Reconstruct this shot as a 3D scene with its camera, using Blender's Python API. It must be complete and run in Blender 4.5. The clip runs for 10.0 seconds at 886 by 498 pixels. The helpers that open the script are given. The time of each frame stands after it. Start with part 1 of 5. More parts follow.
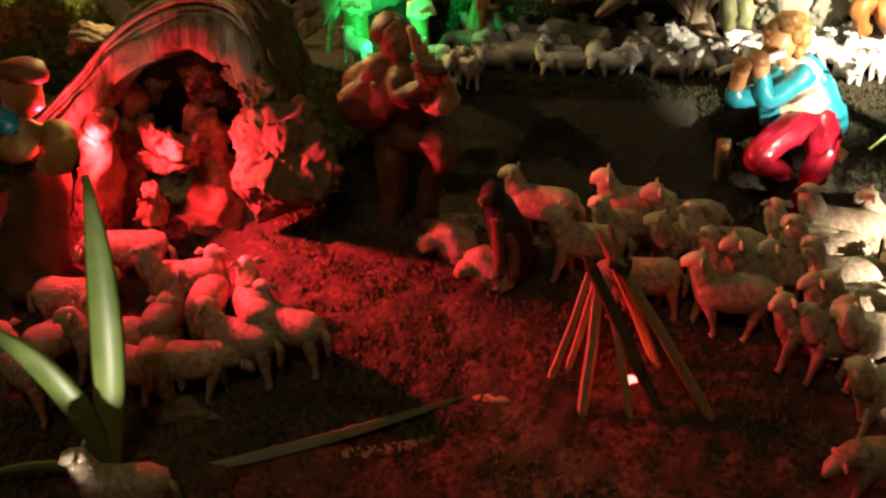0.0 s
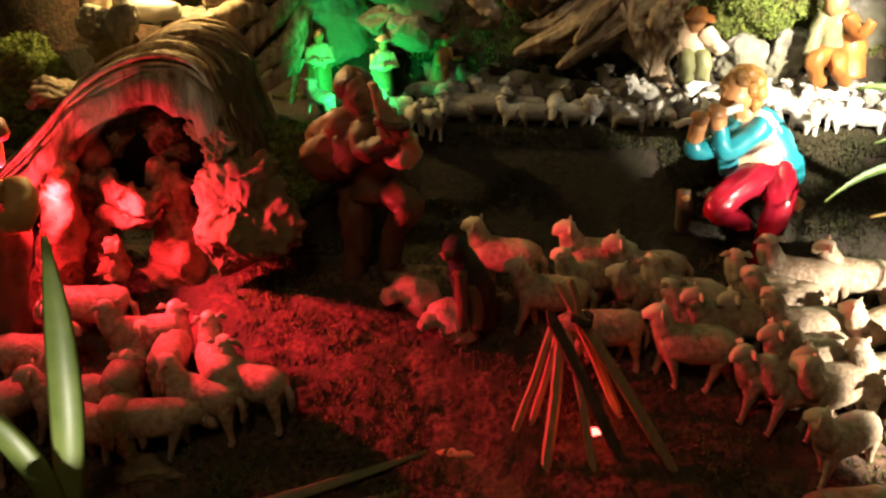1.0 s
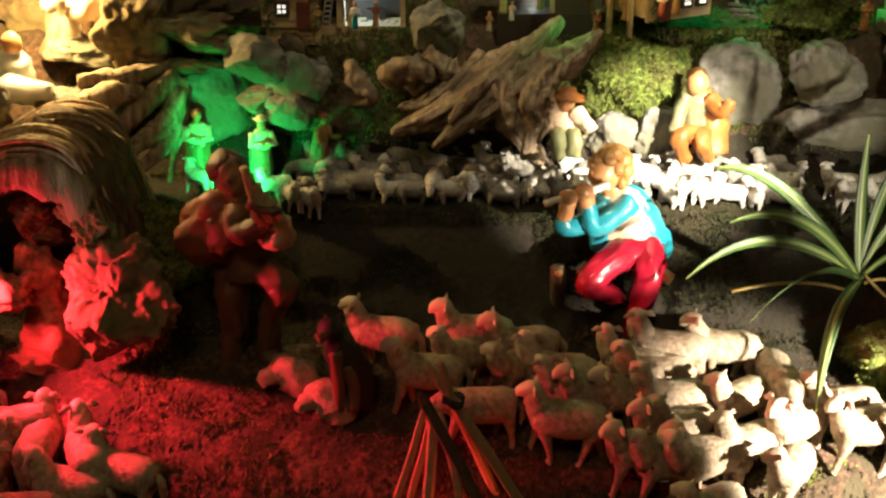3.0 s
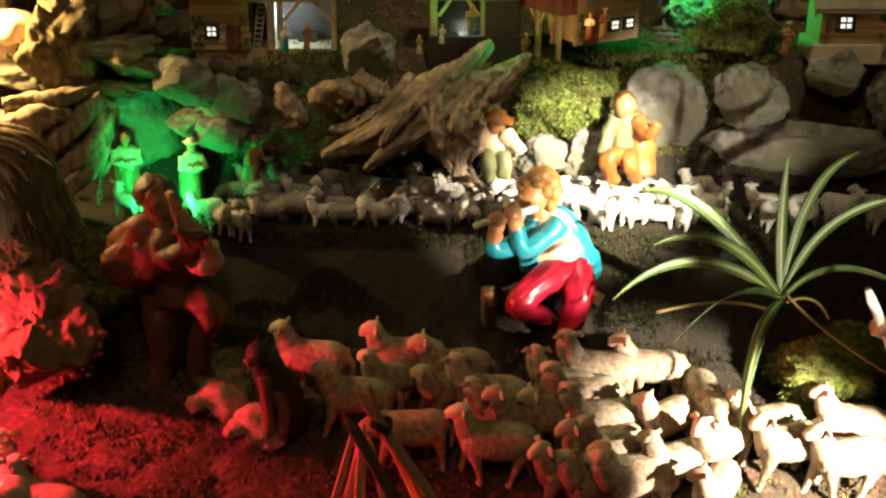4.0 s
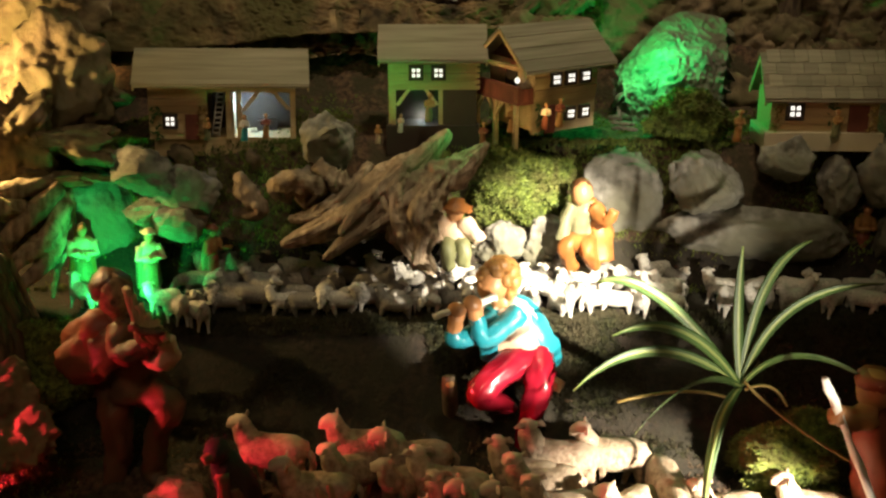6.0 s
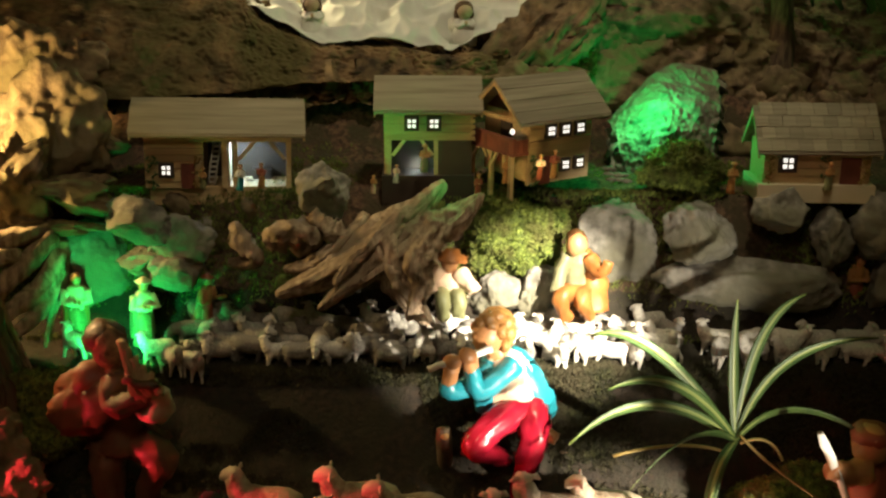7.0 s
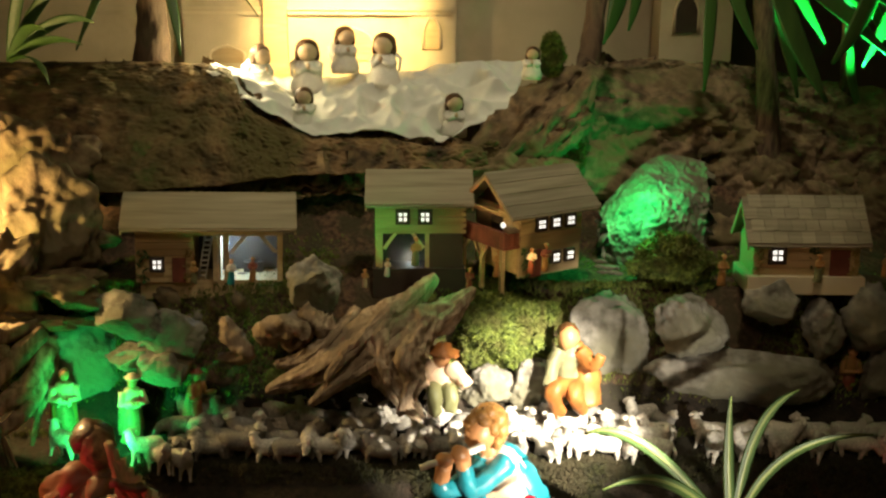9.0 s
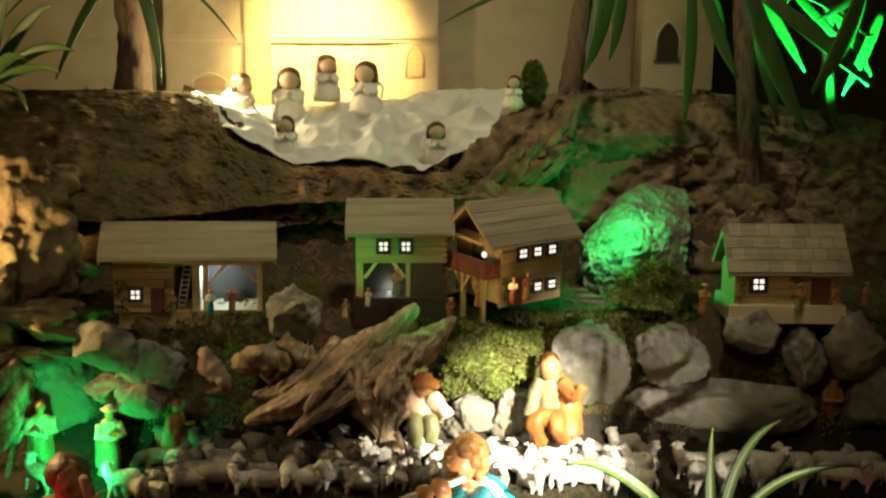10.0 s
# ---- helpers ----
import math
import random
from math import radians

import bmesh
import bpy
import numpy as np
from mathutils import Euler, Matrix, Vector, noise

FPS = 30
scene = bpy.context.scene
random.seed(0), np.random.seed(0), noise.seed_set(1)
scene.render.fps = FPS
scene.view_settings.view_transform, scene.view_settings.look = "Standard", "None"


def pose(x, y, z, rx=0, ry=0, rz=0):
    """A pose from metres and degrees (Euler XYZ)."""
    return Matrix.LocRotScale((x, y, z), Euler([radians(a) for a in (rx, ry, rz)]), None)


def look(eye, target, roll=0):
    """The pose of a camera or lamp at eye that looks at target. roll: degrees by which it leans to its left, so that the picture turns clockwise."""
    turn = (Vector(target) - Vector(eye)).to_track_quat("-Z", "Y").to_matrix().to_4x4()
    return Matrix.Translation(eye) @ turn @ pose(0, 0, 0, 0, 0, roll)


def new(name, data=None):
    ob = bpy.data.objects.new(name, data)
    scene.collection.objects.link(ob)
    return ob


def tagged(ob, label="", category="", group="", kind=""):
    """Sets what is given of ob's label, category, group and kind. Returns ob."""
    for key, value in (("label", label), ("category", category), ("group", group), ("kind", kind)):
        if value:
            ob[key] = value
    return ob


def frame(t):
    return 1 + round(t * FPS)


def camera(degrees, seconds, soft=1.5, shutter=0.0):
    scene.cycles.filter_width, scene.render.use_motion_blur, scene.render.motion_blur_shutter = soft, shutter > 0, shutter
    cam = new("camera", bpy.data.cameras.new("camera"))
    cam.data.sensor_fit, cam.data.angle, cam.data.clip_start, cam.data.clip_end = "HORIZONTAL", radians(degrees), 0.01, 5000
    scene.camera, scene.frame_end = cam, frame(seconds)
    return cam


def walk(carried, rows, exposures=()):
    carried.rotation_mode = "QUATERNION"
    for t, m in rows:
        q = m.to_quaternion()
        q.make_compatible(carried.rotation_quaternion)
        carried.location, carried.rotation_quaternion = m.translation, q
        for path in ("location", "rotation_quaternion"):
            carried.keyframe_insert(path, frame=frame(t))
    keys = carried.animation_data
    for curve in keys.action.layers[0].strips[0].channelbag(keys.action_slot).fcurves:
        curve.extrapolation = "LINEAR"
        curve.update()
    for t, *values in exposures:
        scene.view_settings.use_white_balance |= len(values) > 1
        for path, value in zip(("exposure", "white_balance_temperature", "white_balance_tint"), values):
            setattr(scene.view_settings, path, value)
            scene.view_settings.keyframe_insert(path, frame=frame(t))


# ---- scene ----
cam = camera(45.9, 10.0, soft=2.4)
METRES, EYE, TILT, LEAN, TURN = 0.275, 0.75, -28.0, -1.5, 10.0
ROWS = [
    (0.0, 0.0, 0.0, 0.0, 0.0, 0.0, -0.0),
    (0.5, 0.0151, -0.0101, 0.0603, -0.55, 0.98, 0.24),
    (1.0, 0.0445, -0.0177, 0.099, -1.52, 1.81, 0.48),
    (1.5, 0.0719, -0.0317, 0.1649, -2.56, 2.81, 0.77),
    (2.0, 0.1187, -0.049, 0.2021, -3.37, 3.8, 1.02),
    (2.5, 0.1854, -0.0666, 0.2206, -4.63, 4.21, 1.35),
    (4.0, 0.3472, -0.1194, 0.2803, -8.79, 5.16, 2.39),
    (4.5, 0.3889, -0.1384, 0.2976, -9.61, 5.76, 2.73),
    (5.0, 0.4003, -0.1491, 0.3391, -9.85, 6.89, 3.19),
    (5.5, 0.379, -0.1411, 0.3775, -10.31, 7.77, 3.26),
    (7.0, 0.3395, -0.1509, 0.4898, -11.33, 10.6, 3.04),
    (7.5, 0.3056, -0.1611, 0.5303, -11.44, 11.84, 3.02),
    (8.0, 0.2797, -0.174, 0.5727, -11.66, 13.02, 3.07),
    (8.5, 0.295, -0.171, 0.5969, -11.83, 13.87, 3.19),
    (9.0, 0.3356, -0.1732, 0.6116, -11.8, 14.54, 3.37),
    (9.5, 0.3688, -0.1727, 0.6307, -12.03, 15.12, 3.54),
    (10.0, 0.3763, -0.1673, 0.6492, -12.47, 15.79, 3.64),
]
# the plan was laid out leaning sideways by this much; all is turned level at the end
LEVEL = pose(0, 0, EYE, 0, 3.7, 0) @ pose(0, 0, -EYE)
walk(cam, [(t, LEVEL @ pose(0, 0, EYE, TILT, LEAN, TURN) @ pose(METRES * x, METRES * y, METRES * z, 90 + pitch, roll, yaw)) for t, x, y, z, yaw, pitch, roll in ROWS])

# ---- world and lights ----
world = bpy.data.worlds.new("night")
scene.world = world
world.use_nodes = True
world.node_tree.nodes["Background"].inputs[0].default_value = (1.0, 0.85, 0.62, 1)
world.node_tree.nodes["Background"].inputs[1].default_value = 0.006


def lamp(name, kind, at, power, colour, size=0.03, target=None, cone=60, blend=0.5):
    d = bpy.data.lights.new(name, kind)
    d.energy, d.color = power, colour
    if kind == "AREA":
        d.size = size
    else:
        d.shadow_soft_size = size
    if kind == "SPOT":
        d.spot_size, d.spot_blend = radians(cone), blend
    ob = new(name, d)
    ob.matrix_world = look(at, target) if target else pose(*at)
    return tagged(ob, kind="structure")


RED, GREEN, WHITE, WARM = (1, 0.04, 0.07), (0.02, 1, 0.2), (1.0, 0.9, 0.72), (1.0, 0.68, 0.25)
lamp("grotto_red_lamp", "POINT", (-0.694, 1.215, 0.195), 4.0, RED, 0.010)
# Added red beam beside the bulb, to carry its light over the soil.
lamp("grotto_red_fill", "SPOT", (-0.672, 1.205, 0.232), 40.0, RED, 0.012, (-0.34, 1.265, 0.04), 78, 1.0)
lamp("ember_lamp", "POINT", (0.068, 1.13, 0.0), 0.10, (1, 0.06, 0.02), 0.008)
lamp("sheep_spot", "SPOT", (0.86, 0.90, 0.27), 150.0, WHITE, 0.012, (0.565, 1.245, 0.03), 42, 0.4)
lamp("player_spot", "SPOT", (0.77, 0.62, 0.36), 200.0, WHITE, 0.012, (0.255, 1.47, 0.262), 13, 0.6)
lamp("flock_spot", "SPOT", (0.73, 0.80, 0.86), 430.0, WHITE, 0.012, (0.320, 1.635, 0.312), 20, 0.65)
# Fill added to brighten the spider plant; no lamp of its own is known.
lamp("plant_fill", "SPOT", (0.79, 0.62, 0.36), 48.0, WHITE, 0.012, (0.585, 1.36, 0.36), 21, 0.6)
lamp("aloe_spot", "SPOT", (-0.50, 0.60, -0.14), 8.5, WHITE, 0.012, (-0.548, 0.92, 0.12), 32, 0.5)
lamp("green_spot", "SPOT", (-0.335, 1.500, 0.275), 3.6, GREEN, 0.008, (-0.35, 1.66, 0.27), 116, 0.7)
lamp("village_green_lamp", "POINT", (0.502, 1.852, 0.640), 1.3, GREEN, 0.008)
lamp("house_green_lamp", "SPOT", (-0.02, 1.62, 0.56), 0.55, GREEN, 0.008, (0.10, 1.80, 0.58), 50, 0.8)
lamp("root_green_lamp", "POINT", (0.160, 1.640, 0.524), 0.045, GREEN, 0.005)
lamp("palm_green_lamp", "SPOT", (1.03, 2.04, 0.78), 110.0, GREEN, 0.01, (0.98, 2.16, 1.14), 84, 0.6)
lamp("church_lamp", "SPOT", (-0.05, 2.17, 1.14), 84.0, WARM, 0.02, (-0.06, 2.54, 0.92), 60, 0.9)
lamp("angel_lamp", "POINT", (-0.262, 2.235, 0.850), 3.6, (1.0, 0.80, 0.42), 0.012)
lamp("side_warm_lamp", "POINT", (-0.68, 1.62, 0.54), 14.0, WARM, 0.012)
lamp("house_warm_lamp", "POINT", (0.30, 1.655, 0.560), 0.045, WARM, 0.006)
lamp("barn_lamp", "POINT", (-0.185, 1.80, 0.520), 0.30, (0.45, 0.72, 1.0), 0.006)
lamp("stall_lamp", "POINT", (0.11, 1.80, 0.515), 0.035, (0.8, 0.95, 1.0), 0.005)
# Fill added from overhead, in place of lamp spill on the upper terraces.
lamp("upper_fill_spot", "SPOT", (0.36, 1.0, 2.9), 96.0, (1.0, 0.86, 0.58), 0.12, (0.25, 2.10, 0.66), 38, 0.6)
lamp("hall_lamp", "AREA", (-0.5, -0.6, 2.6), 8.0, (1.0, 0.74, 0.46), 0.5, (0.2, 1.4, 0.1))


# ---- materials ----
def material(name, colour, colour2=None, rough=0.7, scale=40.0, bump=0.3, bump_scale=None, metal=0.0, spec=0.4, detail=6.0, colour3=None,
             stretch=(1, 1, 1), trans=0.0, emit=None, emit_power=0.0, coat=0.0):
    m = bpy.data.materials.new(name)
    m.use_nodes = True
    n, l = m.node_tree.nodes, m.node_tree.links
    b = n["Principled BSDF"]
    b.inputs["Roughness"].default_value, b.inputs["Metallic"].default_value = rough, metal
    b.inputs["Specular IOR Level"].default_value = spec
    b.inputs["Coat Weight"].default_value = coat
    b.inputs["Transmission Weight"].default_value = trans
    if emit:
        b.inputs["Emission Color"].default_value, b.inputs["Emission Strength"].default_value = (*emit, 1), emit_power
    if colour2 is None:
        colour2 = tuple(c * 0.72 for c in colour)
    tc, mp = n.new("ShaderNodeTexCoord"), n.new("ShaderNodeMapping")
    mp.inputs["Scale"].default_value = stretch
    l.new(tc.outputs["Object"], mp.inputs[0])
    fine, broad, mix = n.new("ShaderNodeTexNoise"), n.new("ShaderNodeTexNoise"), n.new("ShaderNodeMix")
    fine.inputs["Scale"].default_value, fine.inputs["Detail"].default_value = scale, detail
    broad.inputs["Scale"].default_value, broad.inputs["Detail"].default_value = scale * 0.18, 3
    l.new(mp.outputs[0], fine.inputs[0]), l.new(mp.outputs[0], broad.inputs[0])
    ramp = n.new("ShaderNodeValToRGB")
    ramp.color_ramp.elements[0].position, ramp.color_ramp.elements[1].position = 0.35, 0.65
    ramp.color_ramp.elements[0].color, ramp.color_ramp.elements[1].color = (*colour2, 1), (*colour, 1)
    l.new(fine.outputs[0], ramp.inputs[0])
    mix.data_type = "RGBA"
    ramp2 = n.new("ShaderNodeMapRange")
    ramp2.inputs[1].default_value, ramp2.inputs[2].default_value = 0.42, 0.62
    l.new(broad.outputs[0], ramp2.inputs[0]), l.new(ramp2.outputs[0], mix.inputs[0])
    l.new(ramp.outputs[0], mix.inputs[6])
    mix.inputs[7].default_value = (*(colour3 or tuple(0.6 * p + 0.3 * q for p, q in zip(colour, colour2))), 1)
    # pieces differ a little from one another
    info, hue, rng = n.new("ShaderNodeObjectInfo"), n.new("ShaderNodeHueSaturation"), n.new("ShaderNodeMapRange")
    rng.inputs[3].default_value, rng.inputs[4].default_value = 0.8, 1.15
    l.new(info.outputs["Random"], rng.inputs[0]), l.new(rng.outputs[0], hue.inputs["Value"])
    l.new(mix.outputs[2], hue.inputs["Color"]), l.new(hue.outputs[0], b.inputs["Base Color"])
    if bump:
        bp, bn = n.new("ShaderNodeBump"), n.new("ShaderNodeTexNoise")
        bn.inputs["Scale"].default_value, bn.inputs["Detail"].default_value = bump_scale or scale, 8
        bp.inputs["Strength"].default_value, bp.inputs["Distance"].default_value = bump, 0.004
        l.new(mp.outputs[0], bn.inputs[0]), l.new(bn.outputs[0], bp.inputs["Height"]), l.new(bp.outputs[0], b.inputs["Normal"])
    return m


SOIL = material("soil", (0.13, 0.072, 0.042), (0.030, 0.016, 0.010), 0.95, 110, 1.0, 160, colour3=(0.045, 0.034, 0.016))
# Soil of the bank, darkened for the shade the beams leave there.
SHADESOIL = material("shaded_soil", (0.026, 0.017, 0.010), (0.010, 0.007, 0.004), 0.95, 90, 1.0, 160, colour3=(0.017, 0.014, 0.007))
MOSS = material("moss", (0.20, 0.25, 0.045), (0.05, 0.07, 0.012), 0.95, 120, 1.0, 220, colour3=(0.09, 0.09, 0.02))
HILLROCK = material("mossy_brown_rock", (0.33, 0.21, 0.10), (0.045, 0.028, 0.014), 0.93, 26, 1.0, 80, colour3=(0.10, 0.082, 0.026))
STONE = material("stone", (0.30, 0.28, 0.24), (0.09, 0.08, 0.065), 0.9, 42, 1.0, 70, colour3=(0.15, 0.14, 0.095))
BROWNSTONE = material("brown_stone", (0.26, 0.18, 0.105), (0.06, 0.04, 0.022), 0.92, 38, 1.0, 60, colour3=(0.14, 0.11, 0.05))
GREYPLANK = material("weathered_roof_board", (0.30, 0.26, 0.18), (0.20, 0.17, 0.11), 0.8, 30, 0.3, 60, stretch=(0.25, 3, 3))
WOOD = material("driftwood", (0.50, 0.38, 0.26), (0.16, 0.105, 0.06), 0.85, 30, 1.0, 50, stretch=(3, 3, 0.6), colour3=(0.22, 0.16, 0.1))
STICK = material("split_stick", (0.46, 0.30, 0.16), (0.3, 0.18, 0.09), 0.7, 60, 0.3, stretch=(3, 3, 0.3))
BARK = material("bark", (0.15, 0.10, 0.06), (0.05, 0.03, 0.02), 0.9, 60, 0.8, stretch=(2, 2, 0.5))
HOUSEWOOD = material("house_board", (0.56, 0.42, 0.22), (0.42, 0.29, 0.14), 0.7, 40, 0.2, stretch=(0.3, 3, 3))
REDBOARD = material("red_brown_board", (0.22, 0.06, 0.035), (0.13, 0.035, 0.02), 0.7, 40, 0.2)
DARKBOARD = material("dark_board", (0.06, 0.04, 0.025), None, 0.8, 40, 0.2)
PLASTER = material("cream_plaster", (0.62, 0.53, 0.36), (0.5, 0.42, 0.27), 0.85, 14, 0.2, 60)
WOOL = material("painted_wool", (0.46, 0.34, 0.24), (0.24, 0.16, 0.10), 0.6, 110, 0.8, 190, colour3=(0.40, 0.32, 0.23), coat=0.1)
FARWOOL = material("pale_wool", (0.68, 0.64, 0.56), (0.36, 0.33, 0.28), 0.7, 150, 0.7, 260)
# Darker far wool: part variety, part the shade outside the white beam.
SHADEWOOL = material("shaded_grey_wool", (0.26, 0.24, 0.21), (0.12, 0.11, 0.095), 0.7, 150, 0.7, 260)
FACE = material("sheep_face", (0.62, 0.48, 0.36), (0.5, 0.36, 0.26), 0.5, 60, 0.1)
SKIN = material("painted_skin", (0.52, 0.25, 0.105), (0.42, 0.19, 0.075), 0.4, 40, 0.05, coat=0.3)
PALESKIN = material("pale_painted_skin", (0.62, 0.45, 0.30), (0.52, 0.36, 0.22), 0.4, 40, 0.05, coat=0.3)
HAIR = material("painted_hair", (0.13, 0.05, 0.014), (0.04, 0.016, 0.005), 0.45, 120, 0.6, coat=0.2)
CARVED = material("carved_wood", (0.40, 0.22, 0.12), (0.12, 0.06, 0.035), 0.7, 70, 1.0, 130, colour3=(0.26, 0.13, 0.07))
CURLS = material("light_brown_hair", (0.36, 0.17, 0.045), (0.16, 0.07, 0.02), 0.45, 120, 0.7, coat=0.2)
TEAL = material("teal_paint", (0.02, 0.26, 0.32), (0.012, 0.18, 0.23), 0.35, 25, 0.1, coat=0.4)
CRIMSON = material("crimson_paint", (0.42, 0.012, 0.035), (0.3, 0.008, 0.02), 0.25, 25, 0.1, coat=0.6)
SHIRT = material("cream_paint", (0.72, 0.55, 0.40), (0.6, 0.42, 0.28), 0.45, 25, 0.1)
OCHRE = material("ochre_paint", (0.42, 0.22, 0.07), (0.28, 0.14, 0.04), 0.5, 25, 0.2)
RUST = material("rust_paint", (0.28, 0.07, 0.032), (0.17, 0.045, 0.022), 0.5, 25, 0.2)
OLIVE = material("olive_paint", (0.22, 0.22, 0.10), (0.13, 0.13, 0.06), 0.5, 25, 0.2)
WHITEPAINT = material("white_paint", (0.78, 0.76, 0.70), (0.66, 0.63, 0.56), 0.5, 30, 0.1)
# Moss taken darker than its own tone, for the shade on the bank.
BANKMOSS = material("shaded_bank_moss", (0.034, 0.034, 0.009), (0.010, 0.010, 0.004), 0.97, 120, 1.0, 220, colour3=(0.035, 0.028, 0.012))
LEAF = material("leaf_green", (0.05, 0.105, 0.02), (0.028, 0.07, 0.013), 0.5, 25, 0.15, stretch=(2, 2, 0.3), spec=0.5)
ALOE = material("aloe_green", (0.26, 0.33, 0.09), (0.14, 0.22, 0.05), 0.4, 20, 0.15)
DRYLEAF = material("dry_leaf", (0.30, 0.22, 0.06), (0.2, 0.12, 0.03), 0.6, 30, 0.2)
SPIDERLEAF = material("striped_leaf_green", (0.045, 0.085, 0.018), (0.025, 0.055, 0.012), 0.5, 25, 0.15, stretch=(2, 2, 0.3))
CREAMLEAF = material("leaf_cream_stripe", (0.22, 0.26, 0.08), (0.13, 0.18, 0.045), 0.4, 25, 0.1)
TULLE = material("white_tulle", (0.72, 0.72, 0.66), (0.6, 0.6, 0.55), 0.7, 30, 0.3)
PANE = material("lit_pane", (0.8, 0.8, 0.75), None, 0.5, 20, 0, emit=(1, 0.95, 0.85), emit_power=1.25)
BLACK = material("black_wool", (0.02, 0.018, 0.015), None, 0.7, 60, 0.4)
EMBER = material("ember_glass", (0.9, 0.2, 0.1), None, 0.4, 20, 0, emit=(1, 0.10, 0.08), emit_power=9)
BREECHES = material("brown_cloth_paint", (0.17, 0.08, 0.038), (0.08, 0.036, 0.018), 0.55, 30, 0.3)
TUNIC = material("grey_green_paint", (0.20, 0.19, 0.10), (0.11, 0.10, 0.05), 0.5, 40, 0.3)
ORANGE = material("burnt_orange_paint", (0.36, 0.13, 0.03), (0.2, 0.07, 0.015), 0.5, 40, 0.3)
REDCLOTH = material("red_cloth", (0.5, 0.05, 0.04), None, 0.6, 25, 0.1)


# ---- building helpers ----
PROFILE = [(0.0, -0.3), (0.8, -0.13), (1.05, -0.08), (1.25, 0.01), (1.42, 0.07), (1.48, 0.1), (1.53, 0.18), (1.57, 0.225), (1.68, 0.25), (1.72, 0.38), (1.76, 0.47), (1.98, 0.485), (2.05, 0.56), (2.14, 0.66), (2.3, 0.7), (3.5, 0.7)]


def height(x, y):
    rise = 0.055 * x * min(1.0, max(0.0, (y - 1.42) / 0.14))
    for (y0, z0), (y1, z1) in zip(PROFILE, PROFILE[1:]):
        if y0 <= y <= y1:
            return z0 + (z1 - z0) * (y - y0) / (y1 - y0) + rise
    return PROFILE[-1][1] + rise


def part(name, bm, mats, parent=None, label="", smooth=True):
    me = bpy.data.meshes.new(name)
    bm.normal_update()
    bm.to_mesh(me)
    bm.free()
    for m in mats if isinstance(mats, (list, tuple)) else [mats]:
        me.materials.append(m)
    if smooth:
        me.polygons.foreach_set("use_smooth", [True] * len(me.polygons))
    ob = new(name, me)
    ob.parent = parent
    return tagged(ob, label)


def empty(name, m, label, category, group=""):
    ob = new(name)
    ob.empty_display_size = 0.01
    ob.matrix_basis = m
    return tagged(ob, label, category, group)


def tube(bm, pts, radii, seg=8, mat=0, flat=1.0, side=None):
    """A lofted limb along pts; radii per point; flat squeezes the section; side is the broad direction."""
    pts = [Vector(p) for p in pts]
    n = len(pts)
    rings, ref = [], Vector(side) if side else None
    for i, p in enumerate(pts):
        d = (pts[min(i + 1, n - 1)] - pts[max(i - 1, 0)]).normalized()
        if ref is None:
            ref = Vector((1, 0, 0)) if abs(d.x) < 0.8 else Vector((0, 1, 0))
        u = (ref - d * ref.dot(d)).normalized()
        v = d.cross(u)
        ref = u
        r = radii[i] if not isinstance(radii, (int, float)) else radii
        rings.append([bm.verts.new(p + u * r * math.cos(a) + v * r * flat * math.sin(a)) for a in [2 * math.pi * k / seg for k in range(seg)]])
    fs = []
    for a, b in zip(rings, rings[1:]):
        for k in range(seg):
            fs.append(bm.faces.new((a[k], a[(k + 1) % seg], b[(k + 1) % seg], b[k])))
    fs.append(bm.faces.new(rings[0][::-1]))
    fs.append(bm.faces.new(rings[-1]))
    for f in fs:
        f.material_index = mat
    return rings


def ball(bm, at, size, mat=0, sub=2, rot=None):
    m = Matrix.Translation(at) @ (rot or Matrix()) @ Matrix.Diagonal((*size, 1))
    vs = bmesh.ops.create_icosphere(bm, subdivisions=sub, radius=1, matrix=m)["verts"]
    for f in {f for v in vs for f in v.link_faces}:
        f.material_index = mat
    return vs


def box(bm, lo, hi, mat=0):
    c = [(a + b) / 2 for a, b in zip(lo, hi)]
    s = [b - a for a, b in zip(lo, hi)]
    vs = bmesh.ops.create_cube(bm, size=1, matrix=Matrix.Translation(c) @ Matrix.Diagonal((*s, 1)))["verts"]
    for f in {f for v in vs for f in v.link_faces}:
        f.material_index = mat
    return vs


def bez(a, b, c, n=10):
    a, b, c = Vector(a), Vector(b), Vector(c)
    return [a * (1 - t) ** 2 + b * 2 * t * (1 - t) + c * t * t for t in [i / n for i in range(n + 1)]]


# ---- ground ----
def ground():
    nx, ny = 520, 420
    verts, faces = [], []
    for j in range(ny + 1):
        y = 0.2 + 2.9 * j / ny
        for i in range(nx + 1):
            x = -1.7 + 3.6 * i / nx
            p = Vector((x, y, 0))
            z = sum(height(x, y + d) for d in (-0.03, -0.015, 0, 0.015, 0.03)) / 5
            z += 0.010 * noise.noise(p * 7) + 0.007 * noise.noise(p * 28) + 0.006 * abs(noise.noise(p * 60)) + 0.003 * noise.noise(p * 120)
            verts.append((x, y, z))
    for j in range(ny):
        for i in range(nx):
            a = j * (nx + 1) + i
            faces.append((a, a + 1, a + nx + 2, a + nx + 1))
    me = bpy.data.meshes.new("ground")
    me.from_pydata(verts, [], faces)
    me.polygons.foreach_set("use_smooth", [True] * len(me.polygons))
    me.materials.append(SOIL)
    me.materials.append(SHADESOIL)
    # The band behind the flock takes the soil with shade in its colour.
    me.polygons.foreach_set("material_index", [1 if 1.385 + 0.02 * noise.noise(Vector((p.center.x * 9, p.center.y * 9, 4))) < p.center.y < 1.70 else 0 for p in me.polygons])
